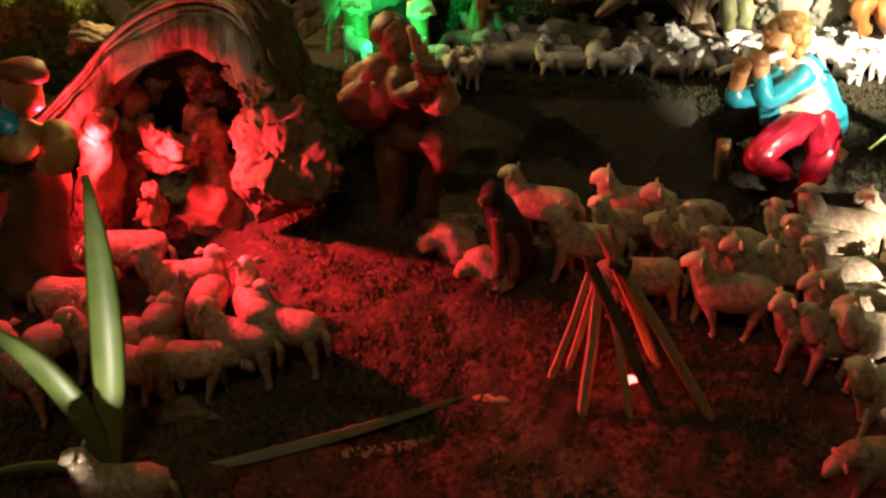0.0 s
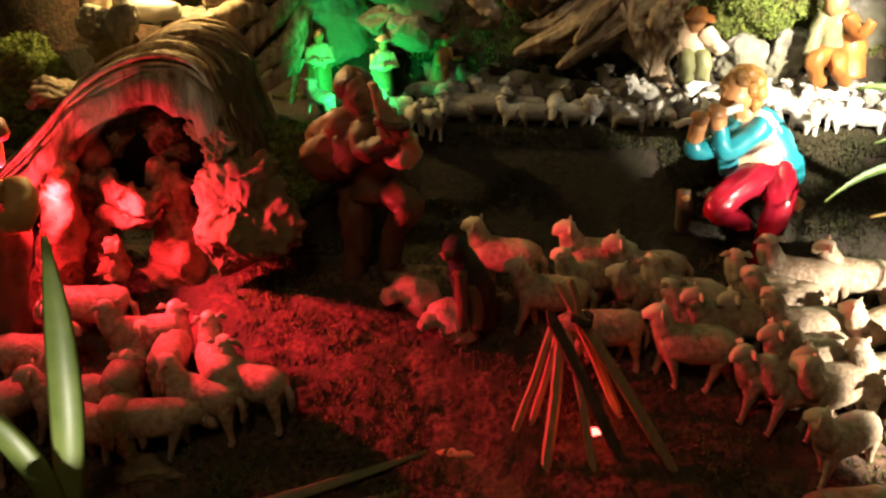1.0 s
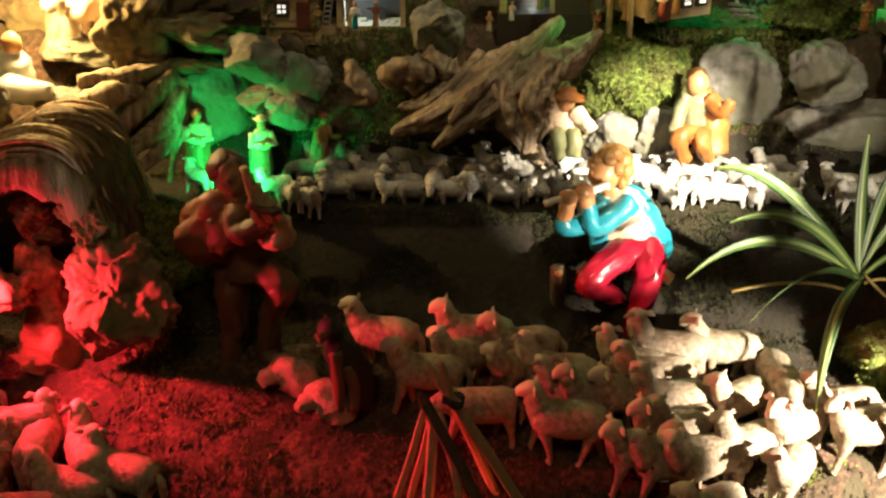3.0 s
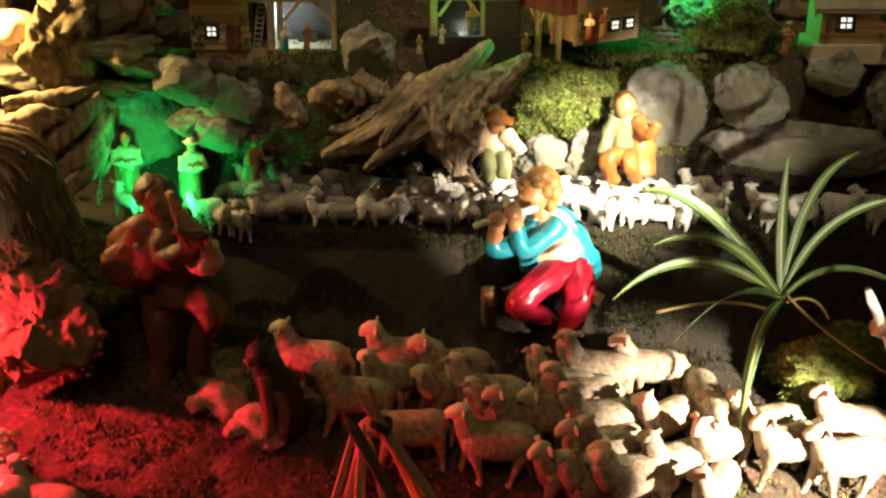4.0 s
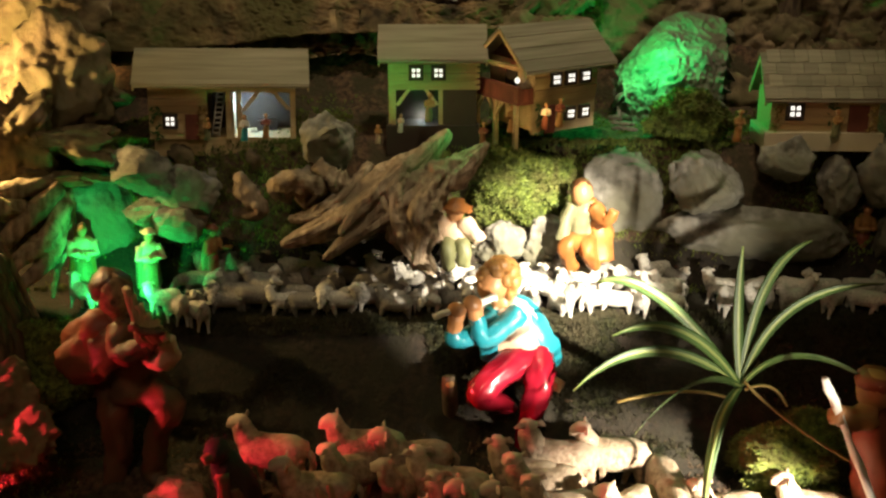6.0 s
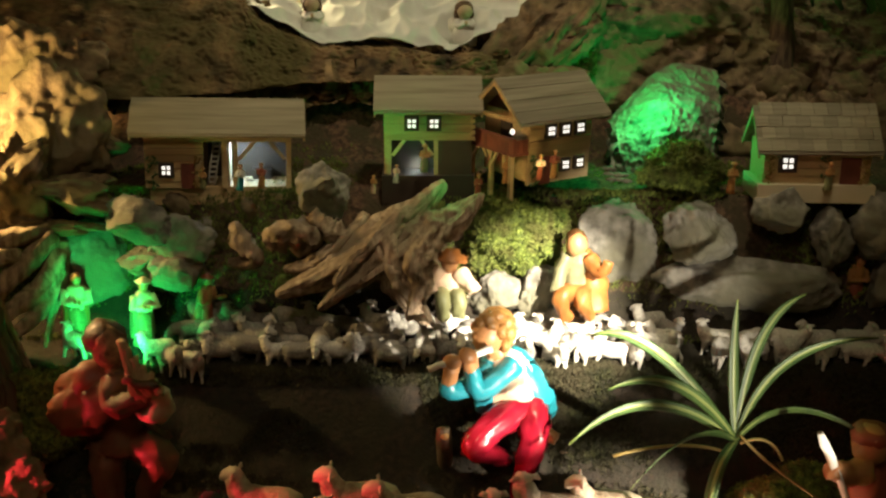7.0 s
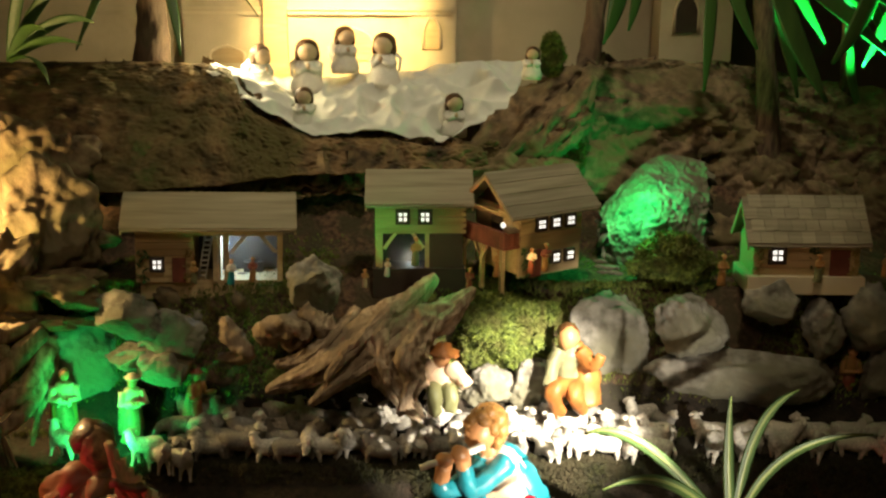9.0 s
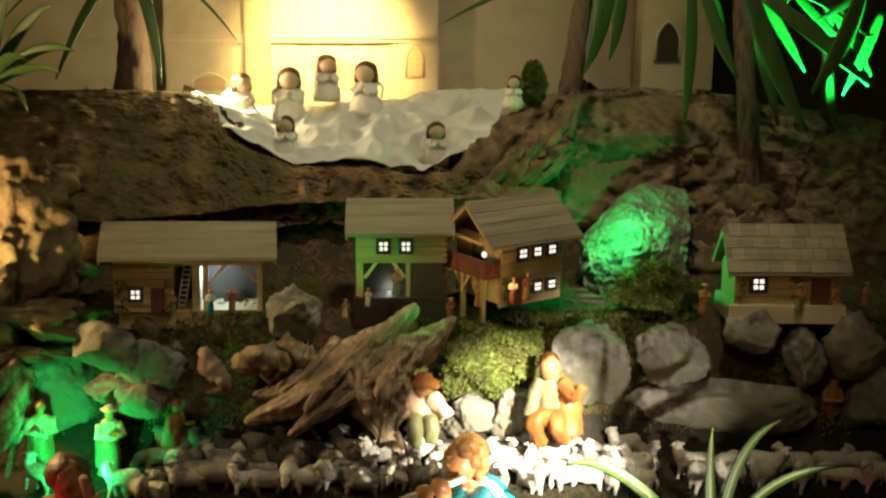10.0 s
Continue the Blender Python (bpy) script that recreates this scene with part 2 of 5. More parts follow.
    return tagged(new("ground", me), "brown crumbly soil and moss laid in terraces", "ground", kind="structure")


ground()


# ---- rocks ----
def rock(at, size, mat=STONE, seed=0, rough=0.35, label="rough grey stone set in a dry wall", turn=0, name="stone", sub=5, cut=12, tilt=0):
    rnd = random.Random(seed)
    bm = bmesh.new()
    bmesh.ops.create_icosphere(bm, subdivisions=sub, radius=1)
    off = Vector((rnd.uniform(-50, 50), rnd.uniform(-50, 50), rnd.uniform(-50, 50)))
    planes = [(Vector((rnd.gauss(0, 1), rnd.gauss(0, 1), rnd.gauss(0, 1))).normalized(), rnd.uniform(0.55, 0.80)) for _ in range(cut)]
    for v in bm.verts:
        p = v.co.copy()
        for nrm, d in planes:
            e = p.dot(nrm) - d
            if e > 0:
                p -= nrm * e * 0.97
        k = 1 + rough * (0.5 * noise.noise(p * 1.6 + off) + 0.3 * noise.noise(p * 4 + off) + 0.16 * noise.noise(p * 10 + off))
        q = Vector((p.x * size[0], p.y * size[1], p.z * size[2])) * k
        nrm = q.normalized()
        v.co = q + nrm * (0.006 * noise.noise(q * 26 + off) + 0.005 * abs(noise.noise(q * 60 + off)) + 0.003 * noise.noise(q * 130 + off)) * min(1.0, max(size) / 0.05)
    ob = part(name, bm, mat, None, label)
    ob.matrix_basis = pose(*at, tilt, 0, turn)
    return tagged(ob, label, "stone", "stones of the terrace wall" if name == "stone" else "")


STONES = [
    ((-0.334, 1.660, 0.426), (0.058, 0.03, 0.034), "pale pointed stone under green light"),
    ((-0.264, 1.670, 0.392), (0.052, 0.035, 0.036), "rounded brownish stone"),
    ((-0.262, 1.660, 0.353), (0.048, 0.035, 0.030), "rounded brownish stone"),
    ((-0.325, 1.660, 0.360), (0.036, 0.03, 0.026), "small stone under green light"),
    ((0.252, 1.680, 0.335), (0.042, 0.03, 0.034), "small mossy stone"),
    ((0.322, 1.680, 0.341), (0.040, 0.03, 0.040), "pale limestone block"),
    ((0.462, 1.725, 0.412), (0.078, 0.04, 0.086), "tall grey fissured stone"),
    ((0.577, 1.700, 0.461), (0.058, 0.04, 0.052), "grey angular stone"),
    ((0.664, 1.700, 0.372), (0.140, 0.05, 0.062), "large flat grey stone"),
    ((0.715, 1.710, 0.493), (0.036, 0.035, 0.038), "grey stone"),
    ((0.807, 1.700, 0.459), (0.036, 0.035, 0.046), "grey stone"),
    ((0.885, 1.700, 0.488), (0.060, 0.04, 0.052), "grey stone"),
    ((0.928, 1.700, 0.396), (0.055, 0.04, 0.060), "grey stone"),
    ((-0.041, 1.700, 0.487), (0.036, 0.035, 0.050), "pale knobbly stone"),
    ((-0.407, 1.700, 0.338), (0.060, 0.04, 0.06), "dark stone between roots"),
]
for i, (at, size, text) in enumerate(STONES):
    rock(at, [1.17 * q for q in size], STONE, i + 3, 0.24, cut=13, label=text + " in the terrace wall", turn=(i * 37) % 40 - 20)
tagged(rock((0.293, 1.712, 0.420), (0.104, 0.05, 0.088), MOSS, 53, 0.55, "boulder thickly grown with bright green moss", name="mossy_boulder"), category="boulder")
tagged(rock((0.623, 2.150, 0.743), (0.20, 0.10, 0.12), BROWNSTONE, 62, 0.6, "dark brown rock beside the palms", name="rock_face", sub=6), category="rock")


def bank(name, rows, mat, label, bulge=0.02, amp=0.02, seed=0, nu=200, nv=110, thick=0.05, ridge=0.0, category="rock"):
    """A rock face lofted through rows of points, top row first, with broken relief; thick to the back."""
    off = Vector((seed * 7.3, seed * 3.1, seed))

    def along(line, u):
        t = u * (len(line) - 1)
        k = min(int(t), len(line) - 2)
        f = t - k
        p0, p1, p2, p3 = [Vector(line[min(max(k + d, 0), len(line) - 1)]) for d in (-1, 0, 1, 2)]
        return 0.5 * (2 * p1 + (p2 - p0) * f + (2 * p0 - 5 * p1 + 4 * p2 - p3) * f * f + (3 * p1 - p0 - 3 * p2 + p3) * f ** 3)

    bm = bmesh.new()
    grid = []
    for j in range(nv + 1):
        line = []
        for i in range(nu + 1):
            u, v = i / nu, j / nv
            p = along([along(r, u) for r in rows], v)
            e = math.sin(math.pi * v) ** 0.5
            q = p + off
            n = 0.9 * noise.noise(q * 7) + 0.75 * abs(noise.noise(q * 16)) + 0.45 * noise.noise(q * 34) + 0.40 * abs(noise.noise(q * 70)) + 0.22 * noise.noise(q * 150)
            if ridge:
                n += ridge * (0.5 - abs(noise.noise(Vector((q.x * 9 - q.z * 9, q.x * 2 + q.z * 2, seed)))) * 2.2)
            d = bulge * e + amp * n * (0.35 + 0.65 * e)
            line.append(bm.verts.new(p + Vector((0.15 * amp * noise.noise(q * 40), -d, 0.45 * d))))
        grid.append(line)
    for j in range(nv):
        for i in range(nu):
            bm.faces.new((grid[j][i], grid[j + 1][i], grid[j + 1][i + 1], grid[j][i + 1]))
    ob = part(name, bm, mat, None, label)
    m = ob.modifiers.new("thick", "SOLIDIFY")
    m.thickness, m.offset = thick, -1
    return tagged(ob, label, category)


bank("rock_face", [
    [(-0.90, 2.26, 0.760), (-0.587, 2.24, 0.780), (-0.386, 2.22, 0.792), (-0.262, 2.18, 0.788), (-0.222, 2.17, 0.722), (-0.086, 2.15, 0.676), (0.053, 2.15, 0.680), (0.169, 2.14, 0.674), (0.286, 2.14, 0.690)],
    [(-0.90, 2.15, 0.730), (-0.556, 2.15, 0.750), (-0.364, 2.15, 0.762), (-0.255, 2.13, 0.755), (-0.205, 2.11, 0.714), (-0.077, 2.07, 0.670), (0.055, 2.07, 0.678), (0.166, 2.07, 0.668), (0.278, 2.08, 0.690)],
    [(-0.90, 2.05, 0.650), (-0.526, 2.05, 0.668), (-0.341, 2.05, 0.680), (-0.232, 2.05, 0.676), (-0.185, 2.04, 0.652), (-0.069, 2.04, 0.640), (0.057, 2.04, 0.646), (0.163, 2.04, 0.648), (0.269, 2.04, 0.655)],
    [(-0.90, 1.95, 0.545), (-0.523, 1.95, 0.560), (-0.337, 1.96, 0.580), (-0.228, 1.97, 0.592), (-0.150, 1.98, 0.606), (-0.067, 2.00, 0.618), (0.059, 2.01, 0.625), (0.164, 2.01, 0.632), (0.269, 2.02, 0.640)]],
    HILLROCK, "large brown rock face with moss above the village", 0.006, 0.023, 3, 300, 150)
bank("rock_face", [
    [(0.60, 2.34, 0.86), (0.80, 2.34, 0.86), (1.00, 2.32, 0.84), (1.30, 2.30, 0.82)], [(0.46, 2.22, 0.82), (0.74, 2.22, 0.80), (1.00, 2.22, 0.775), (1.30, 2.20, 0.76)],
    [(0.45, 2.13, 0.72), (0.72, 2.12, 0.70), (1.00, 2.10, 0.69), (1.30, 2.10, 0.68)], [(0.40, 2.04, 0.60), (0.70, 2.04, 0.58), (1.00, 2.03, 0.57), (1.30, 2.02, 0.56)]],
    BROWNSTONE, "dark layered brown rock under the palms", 0.02, 0.036, 9, 200, 110, ridge=0.5)
bank("green_lit_rock", [
    [(0.458, 1.950, 0.590), (0.496, 1.955, 0.640), (0.544, 1.965, 0.688), (0.584, 1.965, 0.704), (0.646, 1.950, 0.696)], [(0.466, 1.915, 0.572), (0.502, 1.915, 0.608), (0.542, 1.915, 0.640), (0.593, 1.915, 0.650), (0.646, 1.910, 0.636)],
    [(0.474, 1.885, 0.540), (0.508, 1.885, 0.560), (0.548, 1.885, 0.586), (0.592, 1.885, 0.594), (0.642, 1.885, 0.584)], [(0.492, 1.870, 0.505), (0.515, 1.870, 0.512), (0.548, 1.870, 0.52), (0.592, 1.870, 0.52), (0.636, 1.870, 0.52)]],
    STONE, "smooth ragged-edged rock lit bright green", 0.008, 0.017, 5, 130, 90, 0.04)
tagged(rock((0.564, 1.800, 0.546), (0.075, 0.05, 0.060), MOSS, 64, 0.5, "dark bushy mound of moss", name="moss_mound"), category="moss mound")
tagged(rock((-0.496, 1.780, 0.522), (0.10, 0.07, 0.14), BROWNSTONE, 65, 0.7, "craggy rock glowing in warm light", name="crag", sub=5), category="rock")
tagged(rock((-0.447, 1.310, 0.150), (0.080, 0.06, 0.092), BROWNSTONE, 68, 0.5, "craggy bark-like rock lit red", name="crag", sub=6, cut=9), category="rock")


# ---- sheep ----
def sheep_mesh(name, head="up", mats=(WOOL, FACE), seed=0, walk_=0.012):
    """About 0.115 long and 0.095 high, facing +x."""
    bm = bmesh.new()
    tube(bm, [(-0.050, 0, 0.060), (-0.044, 0, 0.062), (-0.03, 0, 0.063), (0, 0, 0.060), (0.025, 0, 0.062), (0.040, 0, 0.066), (0.046, 0, 0.068)],
         [0.011, 0.021, 0.025, 0.026, 0.025, 0.020, 0.011], 12)
    neck = {"up": [(0.030, 0, 0.064), (0.041, 0, 0.082), (0.047, 0, 0.096), (0.049, 0, 0.103)], "low": [(0.036, 0, 0.066), (0.052, 0, 0.066), (0.064, 0, 0.060), (0.068, 0, 0.056)],
            "turn": [(0.032, 0, 0.066), (0.044, -0.004, 0.084), (0.048, -0.008, 0.098), (0.048, -0.010, 0.104)]}[head]
    tube(bm, neck, [0.021, 0.0170, 0.0140, 0.0075], 10)
    tip = Vector(neck[-1])
    way = {"up": Vector((1, 0, -0.35)), "low": Vector((0.6, 0, -0.9)), "turn": Vector((0.35, -0.9, -0.35))}[head].normalized()
    h0 = tip - way * 0.012 - Vector((0, 0, 0.002))
    tube(bm, [h0, h0 + way * 0.005, h0 + way * 0.014, h0 + way * 0.026, h0 + way * 0.032], [0.005, 0.0108, 0.0116, 0.0078, 0.0048], 10, 1)
    s = way.cross(Vector((0, 0, 1))).normalized()
    for k in (1, -1):
        e = h0 + way * 0.008 + s * k * 0.008 + Vector((0, 0, 0.004))
        tube(bm, [e, e + s * k * 0.008 - way * 0.001, e + s * k * 0.016 - Vector((0, 0, 0.004))], [0.0025, 0.0052, 0.0014], 6, 1, 0.5, side=(0, 0, 1))
    for x, y, d in ((0.030, 0.011, walk_), (0.030, -0.011, -walk_), (-0.036, 0.012, -walk_), (-0.036, -0.012, walk_)):
        tube(bm, [(x, y, 0.060), (x + d * 0.3, y, 0.042), (x + d * 0.7, y, 0.022), (x + d, y, 0.004), (x + d + 0.003, y, 0)], [0.013, 0.0095, 0.0052, 0.0042, 0.0052], 7, 0)
    tube(bm, [(-0.047, 0, 0.070), (-0.058, 0, 0.060), (-0.060, 0, 0.042), (-0.058, 0, 0.030)], [0.004, 0.006, 0.005, 0.002], 7)
    off = Vector((seed * 3.1, 7, 2))
    bmesh.ops.subdivide_edges(bm, edges=bm.edges[:], cuts=1, use_grid_fill=True, smooth=0.6)
    for v in bm.verts:
        if v.co.z > 0.035:
            v.co += 0.0016 * noise.noise_vector(v.co * 190 + off)
            v.co += 0.0022 * Vector((noise.noise(v.co * 90 + off), noise.noise(v.co * 90 - off), noise.noise(v.co * 80 + off * 2)))
    me = bpy.data.meshes.new(name)
    bm.to_mesh(me)
    bm.free()
    for m in mats:
        me.materials.append(m)
    me.polygons.foreach_set("use_smooth", [True] * len(me.polygons))
    return me


NEAR = [sheep_mesh("sheep", "up", seed=1), sheep_mesh("sheep", "turn", seed=2), sheep_mesh("sheep", "low", seed=3), sheep_mesh("sheep", "up", seed=4, walk_=-0.014)]
FAR = [sheep_mesh("far_sheep", "up", (FARWOOL, FARWOOL), 5), sheep_mesh("far_sheep", "turn", (FARWOOL, FARWOOL), 6), sheep_mesh("far_sheep", "low", (FARWOOL, FARWOOL), 7),
       sheep_mesh("shaded_grey_sheep", "up", (SHADEWOOL, FARWOOL), 8), sheep_mesh("shaded_grey_sheep", "turn", (SHADEWOOL, SHADEWOOL), 9), sheep_mesh("shaded_grey_sheep", "low", (SHADEWOOL, SHADEWOOL), 10)]


def sheep(at, turn, pose_=0, size=1.0, label="cream carved sheep figurine standing on the soil", group="sheep of the near flock", meshes=NEAR):
    ob = new("sheep", meshes[pose_ % len(meshes)])
    ob.matrix_basis = pose(at[0], at[1], at[2] - 0.001, 0, 0, turn) @ Matrix.Diagonal((size, size, size, 1))
    return tagged(ob, label, "sheep figurine", group)


RIGHT_FLOCK = [
    ((-0.078, 1.362, 0.048), 178, 0), ((0.056, 1.372, 0.053), 180, 0), ((0.046, 1.339, 0.041), 215, 1), ((0.125, 1.358, 0.047), 195, 0), ((-0.007, 1.298, 0.027), 178, 0), ((0.118, 1.325, 0.036), 230, 1),
    ((0.176, 1.314, 0.031), 182, 1), ((0.070, 1.251, 0.009), 180, 2), ((0.199, 1.287, 0.022), 185, 1), ((0.187, 1.236, 0.003), 180, 3), ((0.284, 1.343, 0.043), 175, 1), ((0.229, 1.281, 0.021), 190, 0),
    ((0.310, 1.321, 0.035), 200, 1), ((0.274, 1.288, 0.023), 200, 0), ((0.333, 1.282, 0.021), 185, 1), ((0.285, 1.207, -0.010), 205, 0), ((0.345, 1.248, 0.008), 215, 1), ((0.370, 1.203, -0.013), 200, 0), ((0.320, 1.193, -0.017), 200, 1),
    ((0.413, 1.384, 0.057), 180, 0), ((0.335, 1.368, 0.052), 185, 1), ((0.427, 1.297, 0.026), 215, 1), ((0.486, 1.335, 0.039), 275, 2), ((0.494, 1.260, 0.013), 225, 0), ((0.479, 1.197, -0.014), 230, 1),
    ((0.590, 1.261, 0.014), 195, 0), ((0.565, 1.296, 0.026), 200, 1), ((0.691, 1.310, 0.030), 176, 0), ((0.666, 1.244, 0.007), 185, 3), ((0.371, 1.135, -0.043), 220, 1), ((0.369, 1.042, -0.082), 200, 2),
    ((0.362, 1.195, -0.016), 210, 1), ((0.432, 1.231, 0.001), 205, 1), ((0.327, 1.234, 0.002), 200, 0),
]
for i, (at, turn, p) in enumerate(RIGHT_FLOCK):
    sheep(at, turn + (i * 29) % 17 - 8, p, 1.0 + 0.05 * math.sin(i * 2.3))
LEFT_FLOCK = [
    ((-0.690, 1.125, -0.048), 10, 0), ((-0.639, 1.205, -0.010), 190, 2), ((-0.505, 1.147, -0.037), 100, 0), ((-0.553, 1.111, -0.053), 95, 1), ((-0.437, 1.139, -0.041), 120, 0), ((-0.681, 1.067, -0.074), 60, 1),
    ((-0.613, 1.071, -0.071), 200, 0), ((-0.544, 1.068, -0.073), 100, 0), ((-0.443, 1.094, -0.062), 170, 0), ((-0.383, 1.117, -0.050), 165, 1), ((-0.496, 1.055, -0.079), 20, 2), ((-0.700, 1.007, -0.090), 150, 0), ((-0.562, 1.034, -0.083), 180, 1), ((-0.549, 1.167, -0.027), 200, 1),
]
for i, (at, turn, p) in enumerate(LEFT_FLOCK):
    sheep(at, turn, p, 1.0, group="sheep before the grotto")
for at, turn in (((-0.402, 1.569, 0.224), 150), ((-0.277, 1.568, 0.222), 200), ((-0.257, 1.560, 0.212), 320), ((-0.221, 1.555, 0.207), 310)):
    sheep(at, turn, 1, 0.5, "small pale sheep figurine under the green lamp", "sheep of the far flock", FAR)
rnd = random.Random(11)
for i in range(72):
    u, v = (i % 18) / 17.0, i // 18
    x = -0.23 + 0.76 * u + rnd.uniform(-0.012, 0.012) + 0.018 * (v % 2)
    y = 1.594 + 0.026 * v + rnd.uniform(-0.009, 0.009)
    # More grey sheep left of the beam, so its falloff sits in their colour.
    sheep((x, y, height(x, y) - 0.010), rnd.choice([0, 180, 200, 160, 20, 250, 300, 270]) + rnd.uniform(-15, 15), rnd.choice([0, 1, 2, 3, 4, 5, 3, 4] if x < 0.27 else [0, 1, 2, 0, 1, 3]), rnd.uniform(0.50, 0.62),
          "small pale sheep figurine in a crowded flock", "sheep of the far flock", FAR)
for i in range(18):
    x = 0.62 + 0.055 * (i % 9) + rnd.uniform(-0.012, 0.012)
    y = 1.598 + 0.032 * (i // 9)
    sheep((x, y, height(x, y) - 0.008), rnd.choice([0, 180, 220]) + rnd.uniform(-20, 20), rnd.randint(0, 2), 0.56, "small pale sheep figurine in a crowded flock", "sheep of the far flock", FAR)


# ---- figurines ----
def figure(name, at, tall, turn, robe, top, cloak=None, hair=HAIR, arms="fold", hat=None, label="", category="figurine", group="", seat=False, lean=0):
    """A painted standing figurine of plain shape, facing -y before the turn."""
    bm = bmesh.new()
    mats = [robe, top, SKIN, hair, cloak or top, hat or hair]
    z = -0.22 if seat else 0.0
    tube(bm, [(0, 0, 0), (0, 0, 0.02), (0.01, 0, 0.2), (0, 0, 0.4), (0, 0, 0.52)], [0.13, 0.15, 0.13, 0.12, 0.10], 14, 0, 0.8)
    tube(bm, [(0, 0, 0.48), (0, 0, 0.58), (0, 0, 0.70), (0, 0, 0.79), (0, 0, 0.82)], [0.105, 0.115, 0.13, 0.11, 0.05], 14, 1, 0.68)
    tube(bm, [(0, 0, 0.80), (0, -0.005, 0.86)], [0.045, 0.04], 8, 2)
    ball(bm, (0, -0.01, 0.905), (0.066, 0.074, 0.085), 2)
    ball(bm, (0, 0.012, 0.925), (0.072, 0.076, 0.078), 3)
    if hat:
        tube(bm, [(0, 0.0, 0.95), (0, 0.0, 0.958), (0, 0.0, 0.965), (0, 0, 1.0), (0, 0, 1.02)], [0.12, 0.125, 0.075, 0.065, 0.03], 12, 5)
    if cloak:
        tube(bm, [(0, 0.03, 0.80), (0, 0.05, 0.68), (0, 0.06, 0.45), (0, 0.08, 0.16), (0, 0.08, 0.12)], [0.10, 0.145, 0.165, 0.19, 0.18], 12, 4, 0.6, side=(1, 0, 0))
    for k in (1, -1):
        s, e = Vector((0.125 * k, 0, 0.76)), Vector((0.165 * k, -0.05, 0.58))
        w = {"fold": Vector((0.03 * k, -0.16, 0.62)), "down": Vector((0.15 * k, -0.09, 0.42)), "play": Vector((0.02 * k - 0.06, -0.17, 0.82)), "wide": Vector((0.26 * k, -0.16, 0.60))}[arms]
        tube(bm, [s, s.lerp(e, 0.5), e, e.lerp(w, 0.5), w], [0.05, 0.048, 0.045, 0.04, 0.034], 8, 1)
        ball(bm, w, (0.032, 0.032, 0.036), 2, 1)
    if seat:
        for v in bm.verts:
            if v.co.z < 0.5:
                v.co.y -= (0.5 - v.co.z) * 0.45 if v.co.z > 0.25 else 0.16
                v.co.z *= 0.8
    off = Vector((at[0] * 31, at[1] * 17, 3))
    for v in bm.verts:
        if v.co.z < 0.8:
            v.co.xy *= 1 + 0.22 * noise.noise(Vector((v.co.x * 14, v.co.y * 14, v.co.z * 3)) + off)
        v.co += 0.022 * noise.noise_vector(v.co * 13 + off)
    ob = part(name, bm, mats, None)
    ob.matrix_basis = pose(at[0], at[1], at[2] - 0.002, lean, 0, turn) @ Matrix.Diagonal((tall, tall, tall, 1))
    return tagged(ob, label, category, group)


figure("king_figurine", (-0.415, 1.616, 0.234), 0.118, 20, OLIVE, SHIRT, OCHRE, label="robed king figurine with a shawl under green light", group="kings by the flock")
figure("king_figurine", (-0.311, 1.618, 0.235), 0.112, 30, OLIVE, SHIRT, TUNIC, hat=SHIRT, label="crowned king figurine with a round bundle under green light", group="kings by the flock")
figure("king_figurine", (-0.220, 1.662, 0.245), 0.100, 60, RUST, OCHRE, OLIVE, hat=RUST, arms="wide", label="king figurine in a green cloak and red cap", group="kings by the flock")
figure("shepherd_figurine", (0.865, 1.706, 0.329), 0.105, 15, RUST, OCHRE, OCHRE, arms="fold", label="small standing shepherd figurine by the wall")


def angel(at, h, turn):
    """A round-headed praying angel, facing -y before the turn, one plain mesh."""
    bm = bmesh.new()
    tube(bm, [(0, 0, -0.12), (0, 0, 0.02), (0, -0.01, 0.12), (0, 0, 0.30), (0, 0, 0.48), (0, 0, 0.58), (0, 0, 0.63)], [0.33, 0.36, 0.34, 0.28, 0.23, 0.17, 0.07], 18, 0, 0.85)
    ball(bm, (0, -0.03, 0.77), (0.215, 0.215, 0.220), 1, 3)
    ball(bm, (0, 0.040, 0.83), (0.250, 0.235, 0.215), 2, 3)
    for k in (1, -1):
        ball(bm, (0.19 * k, 0.04, 0.70), (0.080, 0.13, 0.16), 2, 2)
        tube(bm, [(0.16 * k, 0, 0.55), (0.235 * k, -0.06, 0.42), (0.17 * k, -0.17, 0.37), (0.03 * k, -0.25, 0.46)], [0.075, 0.085, 0.075, 0.05], 10, 0)
        tube(bm, [(0.07 * k, 0.15, 0.50), (0.21 * k, 0.20, 0.58), (0.32 * k, 0.21, 0.50), (0.30 * k, 0.20, 0.28), (0.22 * k, 0.18, 0.12)], [0.04, 0.11, 0.12, 0.09, 0.02], 10, 0, 0.25, side=(1, 0, 0.3))
    ball(bm, (0, -0.26, 0.48), (0.05, 0.05, 0.075), 1, 2)
    off = Vector((at[0] * 31, at[1] * 17, 3))
    for v in bm.verts:
        if v.co.z < 0.5:
            v.co.xy *= 1 + 0.12 * noise.noise(Vector((v.co.x * 9, v.co.y * 9, v.co.z * 2)) + off)
    ob = part("angel_figurine", bm, [WHITEPAINT, PALESKIN, HAIR])
    ob.matrix_basis = pose(*at, 0, -3, turn) @ Matrix.Diagonal((h, h, h, 1))
    return tagged(ob, "praying angel figurine in a white robe on tulle", "figurine", "angels on the cloth")


for at, h, turn in (((-0.208, 2.25, 0.752), 0.086, 40), ((-0.114, 2.27, 0.757), 0.098, 8), ((-0.041, 2.33, 0.800), 0.086, 20), ((0.044, 2.26, 0.781), 0.098, -14),
